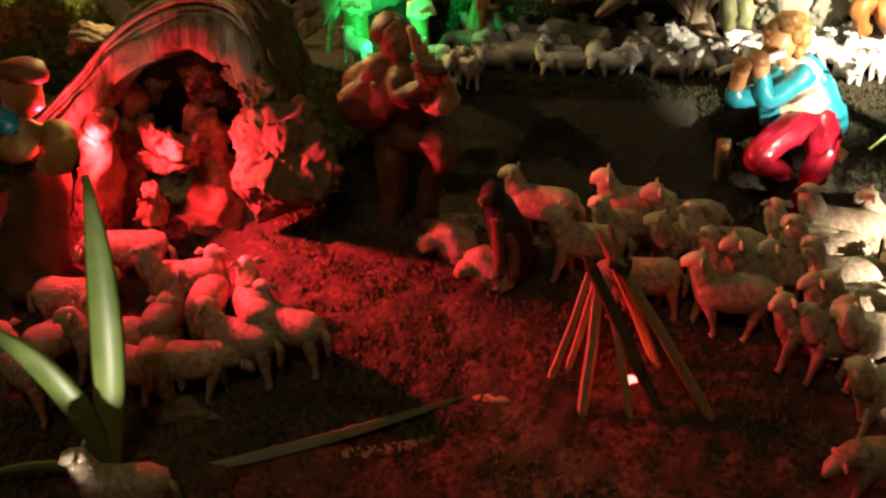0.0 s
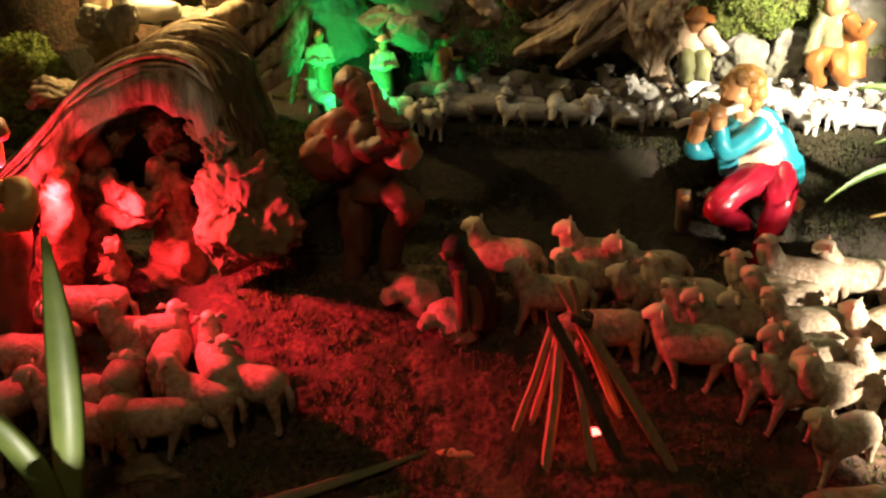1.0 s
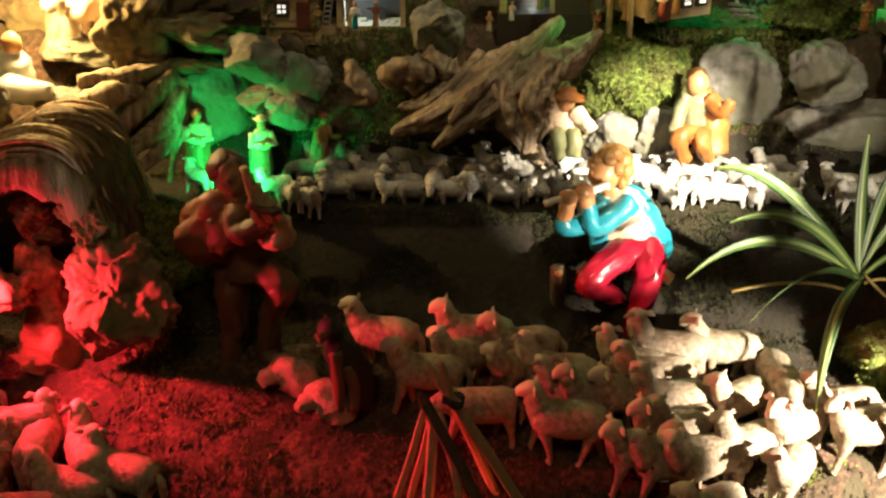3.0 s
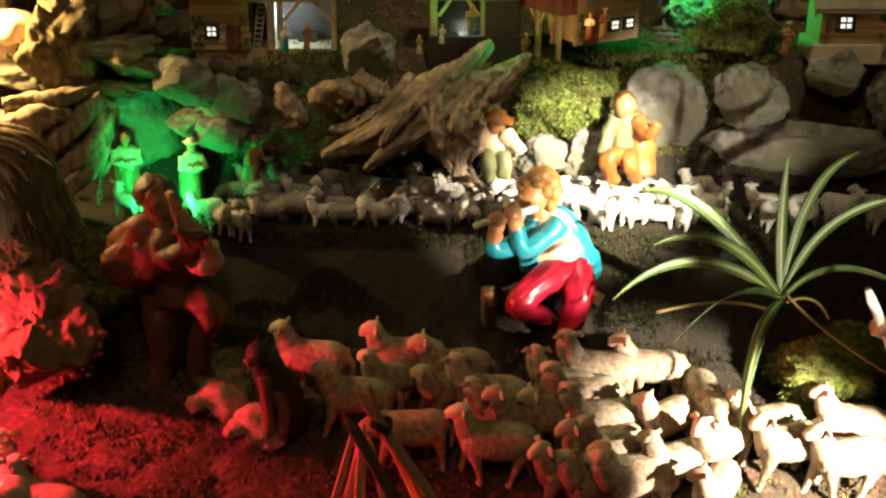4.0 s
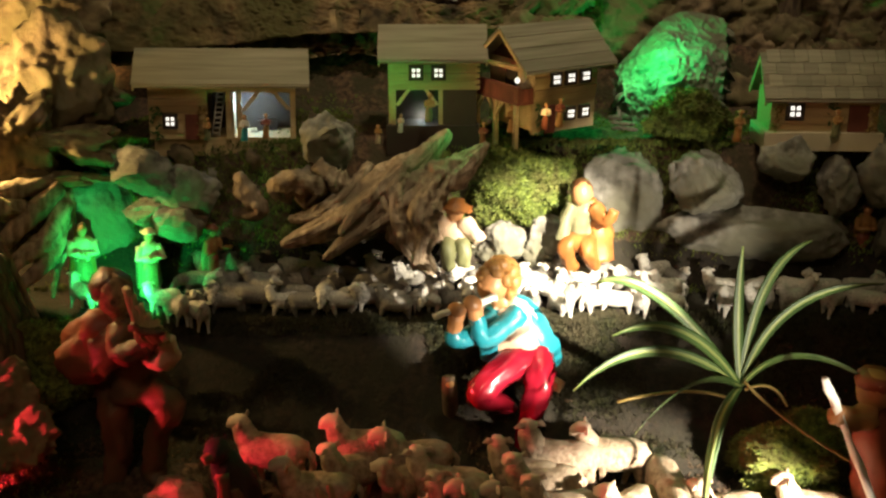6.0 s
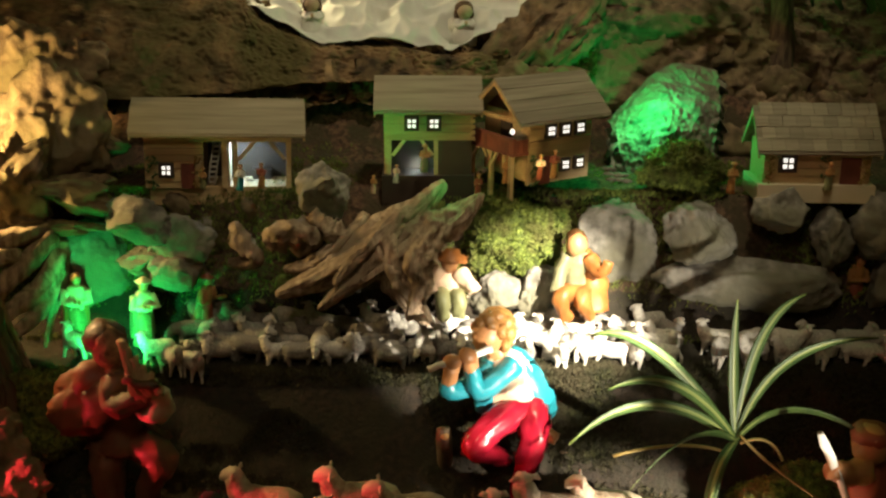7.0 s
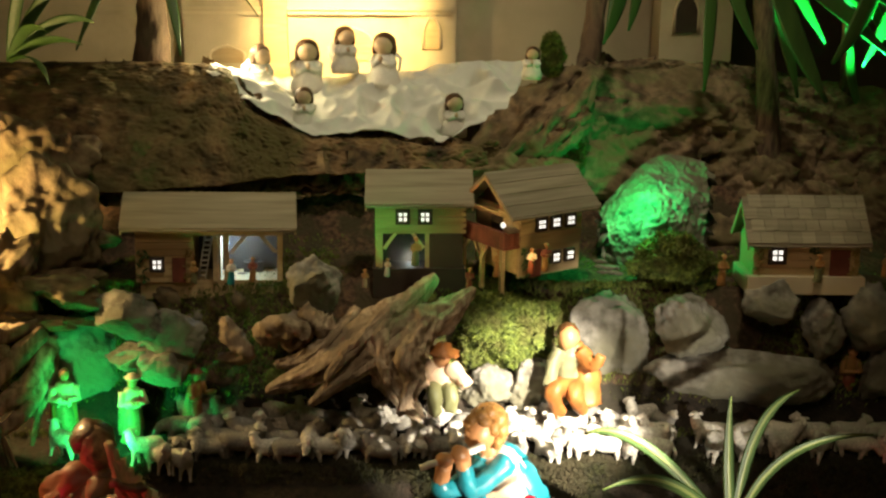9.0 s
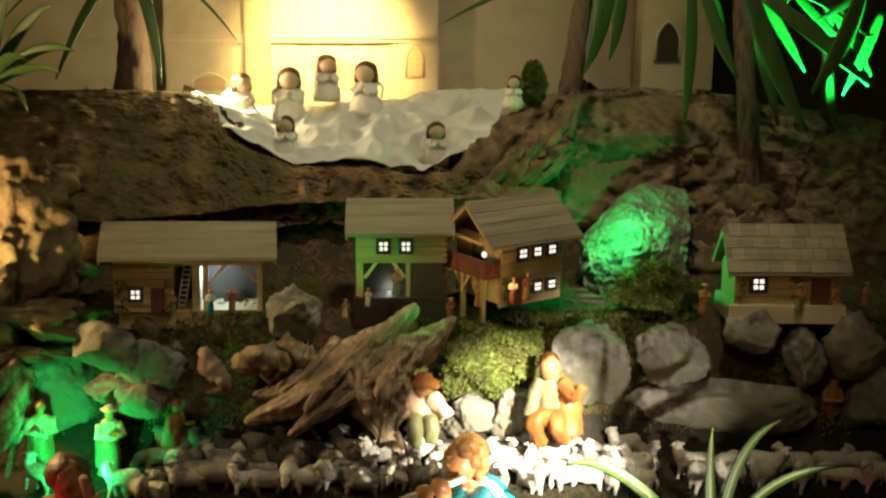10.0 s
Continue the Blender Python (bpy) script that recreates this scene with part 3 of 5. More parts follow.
                    ((-0.104, 2.115, 0.698), 0.070, 5), ((0.190, 2.115, 0.702), 0.074, 10), ((0.333, 2.10, 0.822), 0.055, -10)):
    angel(at, h, turn)


# ---- village houses ----
def panel(name, parent, pts, thick, mat, label=""):
    """A board of four corners, thickened along its normal."""
    a, b, c, d = [Vector(p) for p in pts]
    n = (b - a).cross(d - a).normalized() * thick
    bm = bmesh.new()
    lo = [bm.verts.new(p) for p in (a, b, c, d)]
    hi = [bm.verts.new(p + n) for p in (a, b, c, d)]
    bm.faces.new(lo[::-1]), bm.faces.new(hi)
    for k in range(4):
        bm.faces.new((lo[k], lo[(k + 1) % 4], hi[(k + 1) % 4], hi[k]))
    return part(name, bm, mat, parent, label, smooth=False)


def slab(name, parent, lo, hi, mat, label=""):
    bm = bmesh.new()
    box(bm, lo, hi)
    return part(name, bm, mat, parent, label, smooth=False)


def window(parent, x, z, w, y=0.0):
    f = slab("window_frame", parent, (x - w * 0.72, y - 0.004, z - w * 0.75), (x + w * 0.72, y + 0.002, z + w * 0.75), DARKBOARD, "dark window frame")
    for dx in (-1, 1):
        for dz in (-1, 1):
            slab("pane", f, (x + dx * w * 0.23 - w * 0.145, y - 0.006, z + dz * w * 0.24 - w * 0.15), (x + dx * w * 0.23 + w * 0.145, y - 0.0042, z + dz * w * 0.24 + w * 0.15), PANE, "lit pane")


def plank_wall(parent, x0, x1, z0, z1, y, mat, n):
    h = (z1 - z0) / n
    for k in range(n):
        slab("plank", parent, (x0, y - 0.0015 * (k % 2), z0 + k * h + 0.0004), (x1, y + 0.005, z0 + (k + 1) * h - 0.0004), mat)


def house(at, w, d, wall, rise, over, turn, label, body=HOUSEWOOD, side=None, courses=1, lean=-3.5):
    """Log house: origin at the front corner, long face along x; over: eave, side: overhang at the gables."""
    h = empty("house", pose(*at, 0, lean, turn), label, "model house", "village houses")
    slab("back_wall", h, (0, d - 0.006, 0), (w, d, wall), body)
    slab("side_wall", h, (0, 0.006, 0), (0.006, d - 0.006, wall), body)
    slab("side_wall", h, (w - 0.006, 0.006, 0), (w, d - 0.006, wall), body)
    o, m, ox = over, d / 2, side or over
    e = wall - o * rise / m
    roof = panel("roof", h, [(-ox, -o, e), (w + ox, -o, e), (w + ox, m, wall + rise), (-ox, m, wall + rise)], 0.004, GREYPLANK, "grey weathered board roof")
    panel("roof", h, [(w + ox, d + o, e), (-ox, d + o, e), (-ox, m, wall + rise), (w + ox, m, wall + rise)], 0.004, GREYPLANK)
    slope = rise / m
    for k in range(courses):
        y0, y1 = -o - 0.001 + (m + o) * k / courses, -o - 0.001 + (m + o) * (k + 1) / courses + 0.002
        z = lambda y: wall + slope * y + 0.0048
        panel("roof_board", roof, [(-ox - 0.001, y0, z(y0) + 0.0016), (w + ox + 0.001, y0, z(y0) + 0.0016), (w + ox + 0.001, y1, z(y1)), (-ox - 0.001, y1, z(y1))], 0.0012, GREYPLANK)
    for x in (-ox, w + ox - 0.003):
        for y0, y1 in ((-o, m), (d + o, m)):
            a, b = wall + slope * (y0 if y0 < m else d - y0), wall + rise
            panel("barge_board", h, [(x, y0, a - 0.005), (x, y1, b - 0.005), (x, y1, b - 0.0005), (x, y0, a - 0.0005)], 0.003 if y0 < m else -0.003, HOUSEWOOD)
    for x in (0.003, w - 0.006):
        bm = bmesh.new()
        f = [bm.verts.new(p) for p in ((x, 0, wall), (x, d, wall), (x, m, wall + rise))]
        g = [bm.verts.new(v.co + Vector((0.004, 0, 0))) for v in f]
        bm.faces.new(f), bm.faces.new(g[::-1])
        for k in range(3):
            bm.faces.new((f[k], g[k], g[(k + 1) % 3], f[(k + 1) % 3]))
        part("gable", bm, REDBOARD if courses == 4 else body, h, smooth=False)
    return h


def creeper(parent, x, z, w, tall, y, seed):
    """Small climbing plant painted against a house wall."""
    r = random.Random(seed)
    bm = bmesh.new()
    for k in range(26):
        p = Vector((x + r.uniform(-w, w), y - 0.003 - r.random() * 0.004, z + r.random() * tall))
        a = Vector((r.uniform(-1, 1), -0.4, r.uniform(-0.6, 1))).normalized() * 0.005
        tube(bm, [p - a, p, p + a], [0.0006, 0.0026, 0.0006], 5, 0, 0.35)
    tagged(part("creeper", bm, LEAF if seed % 2 else DRYLEAF, parent, "small climbing plant on the wall"), kind="stuff")


barn = house((-0.334, 1.735, 0.462), 0.238, 0.10, 0.1010, 0.0353, 0.018, 7, "long wooden barn with a grey board roof and open bays", side=0.022, lean=-2.2)
plank_wall(barn, 0, 0.094, 0, 0.101, 0, HOUSEWOOD, 9)
window(barn, 0.034, 0.031, 0.017)
slab("door", barn, (0.058, -0.004, 0), (0.080, -0.001, 0.042), REDBOARD, "red-brown door")
slab("lintel", barn, (0.094, 0, 0.078), (0.238, 0.006, 0.101), HOUSEWOOD)
for x in (0.124, 0.142, 0.229):
    slab("post", barn, (x, 0, 0), (x + 0.008, 0.008, 0.078), HOUSEWOOD)
for x, k in ((0.150, 1), (0.229, -1)):
    panel("brace", barn, [(x, 0.001, 0.050), (x + 0.005 * k, 0.001, 0.048), (x + 0.030 * k, 0.001, 0.078), (x + 0.023 * k, 0.001, 0.078)], 0.005, HOUSEWOOD)
slab("floor_board", barn, (0.006, 0.006, -0.030), (0.232, 0.094, 0.001), HOUSEWOOD)
for a, b in (((0.098, 0.020, 0.0), (0.110, 0.030, 0.076)), ((0.110, 0.020, 0.0), (0.122, 0.030, 0.076))):
    bm = bmesh.new()
    tube(bm, [a, b], 0.0016, 5)
    part("ladder_rail", bm, WHITEPAINT, barn, "pale ladder rail")
for k in range(9):
    f = (k + 0.5) / 9
    slab("rung", barn, (0.098 + 0.012 * f, 0.020 + 0.010 * f, 0.076 * f), (0.110 + 0.012 * f, 0.022 + 0.010 * f, 0.076 * f + 0.003), WHITEPAINT)
# Dark sheet set before the back wall, for the shade inside the bays.
slab("stall_back", barn, (0.096, 0.084, 0.001), (0.232, 0.090, 0.100), DARKBOARD, "dark sheet for the shade at the back of the bays")
slab("partition", barn, (0.130, 0.008, 0.001), (0.136, 0.084, 0.078), HOUSEWOOD)
slab("manger", barn, (0.172, 0.060, 0.001), (0.205, 0.080, 0.018), DARKBOARD)
creeper(barn, 0.012, 0.0, 0.008, 0.055, 0, 1)
creeper(barn, 0.086, 0.0, 0.008, 0.060, 0, 2)

h2 = house((0.056, 1.760, 0.505), 0.147, 0.10, 0.114, 0.039, 0.013, 0, "green-lit two-storey log house with an open stall", side=0.016, lean=-3.6)
plank_wall(h2, 0, 0.147, 0.058, 0.114, 0, HOUSEWOOD, 4)
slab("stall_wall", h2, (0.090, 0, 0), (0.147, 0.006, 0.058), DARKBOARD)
# The open stall's inner shade, as a dark board halfway in.
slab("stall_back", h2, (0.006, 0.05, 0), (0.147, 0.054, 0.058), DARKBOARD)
slab("base", h2, (-0.004, -0.006, -0.05), (0.151, 0.10, -0.0005), DARKBOARD, "dark base board")
window(h2, 0.046, 0.087, 0.017)
window(h2, 0.083, 0.087, 0.017)
for x in (0.008, 0.086):
    slab("post", h2, (x - 0.003, 0, 0), (x + 0.004, 0.007, 0.058), HOUSEWOOD)
for x, k in ((0.012, 1), (0.083, -1)):
    panel("brace", h2, [(x, 0.001, 0.034), (x + 0.005 * k, 0.001, 0.032), (x + 0.024 * k, 0.001, 0.058), (x + 0.018 * k, 0.001, 0.058)], 0.005, HOUSEWOOD)
for k in range(6):
    slab("log_end", h2, (0.144, -0.006, 0.060 + 0.0095 * k), (0.151, 0.0, 0.066 + 0.0095 * k), HOUSEWOOD)

h3 = house((0.291, 1.706, 0.519), 0.132, 0.120, 0.108, 0.050, 0.014, 33, "two-storey wooden house with a balcony and lit windows", side=0.030, courses=4, lean=-3.6)
plank_wall(h3, 0, 0.132, 0.046, 0.108, 0, HOUSEWOOD, 6)
slab("lower_wall", h3, (0.0, 0.002, -0.006), (0.132, 0.007, 0.046), HOUSEWOOD)
for x in (0.042, 0.073, 0.105):
    window(h3, x, 0.082, 0.016)
for x in (0.076, 0.107):
    window(h3, x, 0.022, 0.015)
slab("door", h3, (0.020, -0.003, -0.006), (0.044, 0.001, 0.040), REDBOARD, "red-brown door")
slab("balcony_floor", h3, (-0.034, 0.0, 0.046), (0.0, 0.118, 0.051), REDBOARD)
for k in range(12):
    slab("slat", h3, (-0.034, 0.001 + 0.0098 * k, 0.051), (-0.031, 0.010 + 0.0098 * k, 0.072), REDBOARD)
for k in range(3):
    slab("slat", h3, (-0.030 + 0.0098 * k, 0.001, 0.051), (-0.021 + 0.0098 * k, 0.004, 0.072), REDBOARD)
slab("rail", h3, (-0.036, -0.002, 0.072), (-0.029, 0.118, 0.076), REDBOARD)
slab("gable_door", h3, (-0.002, 0.045, 0.051), (0.0025, 0.075, 0.096), DARKBOARD, "dark balcony door")
slab("tie_beam", h3, (-0.030, -0.006, 0.100), (-0.024, 0.124, 0.106), HOUSEWOOD)
for y in (0.003, 0.056, 0.109):
    slab("post", h3, (-0.034, y, -0.03), (-0.027, y + 0.007, 0.046), HOUSEWOOD)
for y, k in ((0.010, 1), (0.055, -1), (0.064, 1), (0.108, -1)):
    panel("brace", h3, [(-0.033, y, 0.026), (-0.033, y + 0.004 * k, 0.024), (-0.033, y + 0.020 * k, 0.046), (-0.033, y + 0.014 * k, 0.046)], 0.004, HOUSEWOOD)
bm = bmesh.new()
ball(bm, (-0.012, 0.030, 0.080), (0.004, 0.005, 0.005))
part("balcony_lamp", bm, PANE, h3, "small lit lamp on the balcony")
creeper(h3, 0.010, -0.005, 0.008, 0.050, 0, 3)

h4 = house((0.682, 1.720, 0.541), 0.172, 0.098, 0.063, 0.052, 0.013, -5, "low wooden hut with a shingled grey roof", side=0.014, lean=-4.0)
plank_wall(h4, 0, 0.172, 0, 0.063, 0, HOUSEWOOD, 5)
window(h4, 0.038, 0.034, 0.021)
slab("door", h4, (0.124, -0.004, 0.0), (0.156, -0.001, 0.044), REDBOARD, "red-brown door")
slab("base", h4, (-0.010, -0.012, -0.03), (0.180, 0.10, -0.0005), PLASTER, "pale base slab")
creeper(h4, 0.014, 0.0, 0.010, 0.056, 0, 4)
creeper(h4, 0.100, 0.0, 0.010, 0.050, 0, 5)
creeper(h4, 0.163, 0.0, 0.008, 0.050, 0, 6)
for row in range(4):
    for col in range(9):
        y0, y1 = -0.0145 + row * 0.0160, -0.0145 + row * 0.0160 + 0.0185
        zz = lambda y: 0.063 + 0.052 * y / 0.049 + 0.0072
        x = -0.0145 + 0.0223 * col + (0.009 if row % 2 else 0.0)
        q = 0.0218 if not (row % 2 and col == 8) else 0.0130
        panel("shingle", h4, [(x + 0.0005, y0, zz(y0) + 0.0012), (x + q, y0, zz(y0) + 0.0012 + 0.0008 * ((col * 7 + row) % 3)), (x + q, y1, zz(y1)), (x + 0.0005, y1, zz(y1))], 0.0014, GREYPLANK)


# ---- tripod of sticks ----
tripod = empty("stick_tripod", Matrix(), "tripod of split sticks tied over a small ember lamp", "stick tripod")
STICKS = [
    ((-0.039, 1.133, -0.044), (0.001, 1.170, 0.119), 0.0050, STICK), ((0.008, 1.098, -0.059), (0.011, 1.160, 0.118), 0.0075, STICK), ((0.069, 1.101, -0.059), (0.019, 1.150, 0.116), 0.0055, STICK),
    ((0.103, 1.117, -0.050), (-0.008, 1.140, 0.148), 0.0085, BARK), ((0.169, 1.115, -0.052), (0.002, 1.150, 0.181), 0.0075, STICK), ((-0.016, 1.156, -0.032), (0.010, 1.190, 0.109), 0.0050, STICK),
    ((0.096, 1.184, -0.021), (0.014, 1.200, 0.137), 0.0070, STICK), ((0.033, 1.140, 0.135), (0.017, 1.145, 0.191), 0.0045, STICK),
]
for foot, top, r, mat in STICKS:
    bm = bmesh.new()
    f, t = Vector(foot), Vector(top)
    mid = f.lerp(t, 0.5) + Vector((0.002, 0.001, 0))
    tube(bm, [f - (t - f).normalized() * 0.008, f.lerp(t, 0.1), mid, f.lerp(t, 0.93), t], [r * 0.8, r, r, r * 0.9, r * 0.35], 6, 0, 0.7)
    part("stick", bm, mat, tripod, "dark bark-covered stick" if mat is BARK else "pale split stick", smooth=False)
bm = bmesh.new()
for k in range(3):
    c = Vector((0.035, 1.140, 0.140)) + Vector((0, 0, 0.004 * k - 0.004))
    tube(bm, [c + Vector((0.013 * math.cos(a), 0.010 * math.sin(a), 0.003 * math.sin(2 * a))) for a in [0.5 * q for q in range(13)]], 0.0016, 5)
part("cord", bm, BLACK, tripod, "dark binding cord")
bm = bmesh.new()
ball(bm, (0.067, 1.153, -0.034), (0.008, 0.007, 0.006))
tagged(part("ember", bm, EMBER), "small glowing red ember lamp under the sticks", "lamp")


# ---- plants ----
def strap(bm, pts, width, mat=0, flat=0.16):
    n = len(pts) - 1
    tube(bm, pts, [max(width * (math.sin(math.pi * min(0.97, 0.12 + 0.88 * i / n)) ** 0.7), 0.0008) for i in range(n + 1)], 8, mat, flat, side=(1, 0.2, 0.1))


spider = empty("spider_plant", Matrix(), "green and cream striped spider plant on a mossy mound", "plant")
B = Vector((0.575, 1.360, 0.246))
LEAVES = [
    ((0.428, 1.360, 0.425), (0.359, 1.380, 0.383)), ((0.469, 1.330, 0.382), (0.373, 1.300, 0.339)), ((0.427, 1.330, 0.363), (0.329, 1.300, 0.256)),
    ((0.488, 1.300, 0.314), (0.404, 1.240, 0.227)), ((0.520, 1.300, 0.232), (0.515, 1.250, 0.098)), ((0.558, 1.380, 0.344), (0.560, 1.400, 0.440)),
    ((0.581, 1.400, 0.421), (0.662, 1.420, 0.448)), ((0.603, 1.380, 0.397), (0.748, 1.360, 0.411)), ((0.622, 1.340, 0.355), (0.746, 1.300, 0.281)),
]
for mid, tip in LEAVES:
    bm = bmesh.new()
    strap(bm, bez(B, mid, tip, 14), 0.0088)
    leaf = part("leaf", bm, SPIDERLEAF, spider)
    bm = bmesh.new()
    strap(bm, [p + Vector((0, -0.0012, 0.0012)) for p in bez(B, mid, tip, 14)], 0.0028, 0, 0.3)
    part("stripe", bm, CREAMLEAF, leaf, "cream stripe")
for a, b, c in (((0.578, 1.355, 0.257), (0.622, 1.330, 0.215), (0.733, 1.310, 0.162)), ((0.561, 1.350, 0.232), (0.495, 1.330, 0.263), (0.395, 1.320, 0.233)), ((0.582, 1.360, 0.242), (0.621, 1.360, 0.266), (0.638, 1.340, 0.229))):
    bm = bmesh.new()
    tube(bm, bez(a, b, c, 12), 0.0022, 6)
    part("runner", bm, DRYLEAF, spider, "dry yellow runner stem")
tagged(rock((0.697, 1.400, 0.109), (0.105, 0.07, 0.085), MOSS, 70, 0.4, "mound of green moss under the spider plant", name="moss_mound"), category="moss mound")

aloe = empty("aloe_plant", Matrix(), "aloe plant with thick green pointed leaves", "plant")
A = Vector((-0.555, 0.920, -0.115))
for mid, tip, w in (((-0.520, 0.920, 0.126), (-0.528, 0.920, 0.297), 0.020), ((-0.565, 0.900, 0.072), (-0.674, 0.880, 0.122), 0.020), ((-0.600, 0.900, -0.063), (-0.705, 0.860, -0.091), 0.012)):
    bm = bmesh.new()
    strap(bm, bez(A, mid, tip, 12), w, 0, 0.3)
    part("leaf", bm, ALOE, aloe)


# ---- gnarled wood ----
def gnarl(bm, pts, radii, seg=18, steps=26, amp=0.35, seed=0, mat=0, twist=1.2):
    """A root or limb with deep lengthwise grooves."""
    pts = [Vector(p) for p in pts]
    n = len(pts) - 1
    fine, fr = [], []
    for i in range(steps + 1):
        t = i / steps * n
        k = min(int(t), n - 1)
        f = t - k
        p0, p1, p2, p3 = pts[max(k - 1, 0)], pts[k], pts[k + 1], pts[min(k + 2, n)]
        fine.append(0.5 * (2 * p1 + (p2 - p0) * f + (2 * p0 - 5 * p1 + 4 * p2 - p3) * f * f + (3 * p1 - p0 - 3 * p2 + p3) * f ** 3))
        fr.append(radii[k] * (1 - f) + radii[k + 1] * f)
    rings = tube(bm, fine, fr, seg, mat)
    for i, ring in enumerate(rings):
        for j, v in enumerate(ring):
            a = 2 * math.pi * j / seg + twist * i / steps
            g = noise.noise(Vector((2.2 * math.cos(a) + seed, 2.2 * math.sin(a), i * 0.12 + seed * 3)))
            g += 0.9 * (0.4 - abs(noise.noise(Vector((5.5 * math.cos(a), 5.5 * math.sin(a) + seed, i * 0.10)))) * 2)
            g += 0.4 * noise.noise(Vector((11 * math.cos(a), 11 * math.sin(a) + seed, i * 0.3)))
            v.co += (v.co - fine[i]) * amp * g


def carved(name, rows, mats, label, category="figurine", group="", wobble=0.0):
    """One plain mesh of limbs: (points, radii, material, flatness); or (centre, size, material) for a ball."""
    bm = bmesh.new()
    for row in rows:
        if isinstance(row[1], tuple):
            ball(bm, row[0], row[1], row[2], 2)
        else:
            pts, radii, mat, flat = row
            fine = []
            fr = []
            n = len(pts) - 1
            P = [Vector(p) for p in pts]
            steps = 5
            for k in range(n):
                for q in range(steps if k < n - 1 else steps + 1):
                    f = q / steps
                    p0, p1, p2, p3 = P[max(k - 1, 0)], P[k], P[k + 1], P[min(k + 2, n)]
                    fine.append(0.5 * (2 * p1 + (p2 - p0) * f + (2 * p0 - 5 * p1 + 4 * p2 - p3) * f * f + (3 * p1 - p0 - 3 * p2 + p3) * f ** 3))
                    fr.append(radii[k] * (1 - f) + radii[k + 1] * f)
            rings = tube(bm, fine, fr, 20, mat, flat, side=(1, 0, 0) if flat != 1.0 else None)
            for i, ring in enumerate(rings):
                for j, v in enumerate(ring):
                    a = 2 * math.pi * j / 20
                    g = noise.noise(Vector((2.6 * math.cos(a) + P[0].x * 40, 2.6 * math.sin(a) + P[0].z * 40, i * 0.22)))
                    v.co += (v.co - fine[i]) * (0.30 if fr[i] > 0.017 else 0.10) * g
    if wobble:
        for v in bm.verts:
            v.co += wobble * (1.2 * noise.noise_vector(v.co * 50) + 0.9 * noise.noise_vector(v.co * 120) + 0.45 * noise.noise_vector(v.co * 260))
    ob = part(name, bm, mats)
    return tagged(ob, label, category, group)


# ---- flute player on a log ----
carved("flute_player_figurine", [
    ((0.226, 1.482, 0.335), (0.024, 0.024, 0.029), 2), ((0.239, 1.500, 0.346), (0.031, 0.029, 0.029), 3), ((0.251, 1.496, 0.330), (0.018, 0.020, 0.023), 3), ((0.213, 1.474, 0.358), (0.010, 0.011, 0.009), 3),
    ((0.224, 1.474, 0.364), (0.013, 0.013, 0.009), 3), ((0.238, 1.480, 0.366), (0.014, 0.014, 0.010), 3), ((0.252, 1.482, 0.356), (0.013, 0.014, 0.013), 3), ((0.258, 1.484, 0.340), (0.011, 0.014, 0.014), 3), ((0.206, 1.478, 0.349), (0.007, 0.009, 0.009), 3),
    ((0.252, 1.476, 0.322), (0.009, 0.010, 0.010), 3), ((0.244, 1.470, 0.346), (0.010, 0.010, 0.012), 3), ((0.230, 1.466, 0.358), (0.010, 0.009, 0.008), 3),
    ((0.208, 1.475, 0.336), (0.007, 0.009, 0.006), 2),
    ([(0.237, 1.490, 0.319), (0.249, 1.490, 0.298)], [0.014, 0.016], 2, 1.0),
    ([(0.250, 1.490, 0.307), (0.255, 1.490, 0.286), (0.265, 1.485, 0.257), (0.280, 1.485, 0.221), (0.287, 1.485, 0.202)], [0.018, 0.036, 0.034, 0.036, 0.026], 4, 0.7),
    ([(0.256, 1.500, 0.303), (0.272, 1.500, 0.279), (0.291, 1.500, 0.248), (0.315, 1.500, 0.216), (0.331, 1.500, 0.198)], [0.018, 0.032, 0.034, 0.030, 0.014], 1, 0.75),
    ([(0.239, 1.490, 0.294), (0.233, 1.485, 0.264), (0.230, 1.480, 0.238), (0.227, 1.478, 0.213)], [0.02, 0.022, 0.018, 0.008], 1, 0.7),
    ([(0.266, 1.475, 0.295), (0.244, 1.455, 0.278), (0.216, 1.440, 0.265), (0.207, 1.435, 0.284), (0.203, 1.435, 0.302)], [0.018, 0.016, 0.015, 0.012, 0.011], 1, 1.0),
    ([(0.234, 1.480, 0.284), (0.205, 1.460, 0.265), (0.176, 1.440, 0.261), (0.171, 1.437, 0.278)], [0.016, 0.015, 0.014, 0.011], 1, 1.0),
    ([(0.172, 1.437, 0.278), (0.173, 1.430, 0.305)], [0.011, 0.012], 2, 1.0), ([(0.203, 1.435, 0.300), (0.196, 1.430, 0.320)], [0.011, 0.012], 2, 1.0),
    ((0.173, 1.425, 0.314), (0.015, 0.012, 0.012), 2), ((0.195, 1.425, 0.324), (0.015, 0.012, 0.012), 2),
    ([(0.139, 1.420, 0.302), (0.183, 1.425, 0.318), (0.229, 1.450, 0.327)], [0.0045, 0.005, 0.006], 5, 1.0),
    ([(0.288, 1.485, 0.229), (0.260, 1.460, 0.216), (0.223, 1.430, 0.193), (0.219, 1.430, 0.174), (0.257, 1.460, 0.150), (0.272, 1.470, 0.139)], [0.024, 0.024, 0.020, 0.018, 0.014, 0.010], 0, 1.0),
    ([(0.299, 1.485, 0.226), (0.303, 1.460, 0.205), (0.306, 1.445, 0.184), (0.297, 1.452, 0.130), (0.289, 1.456, 0.070)], [0.025, 0.025, 0.021, 0.018, 0.013], 0, 1.0),
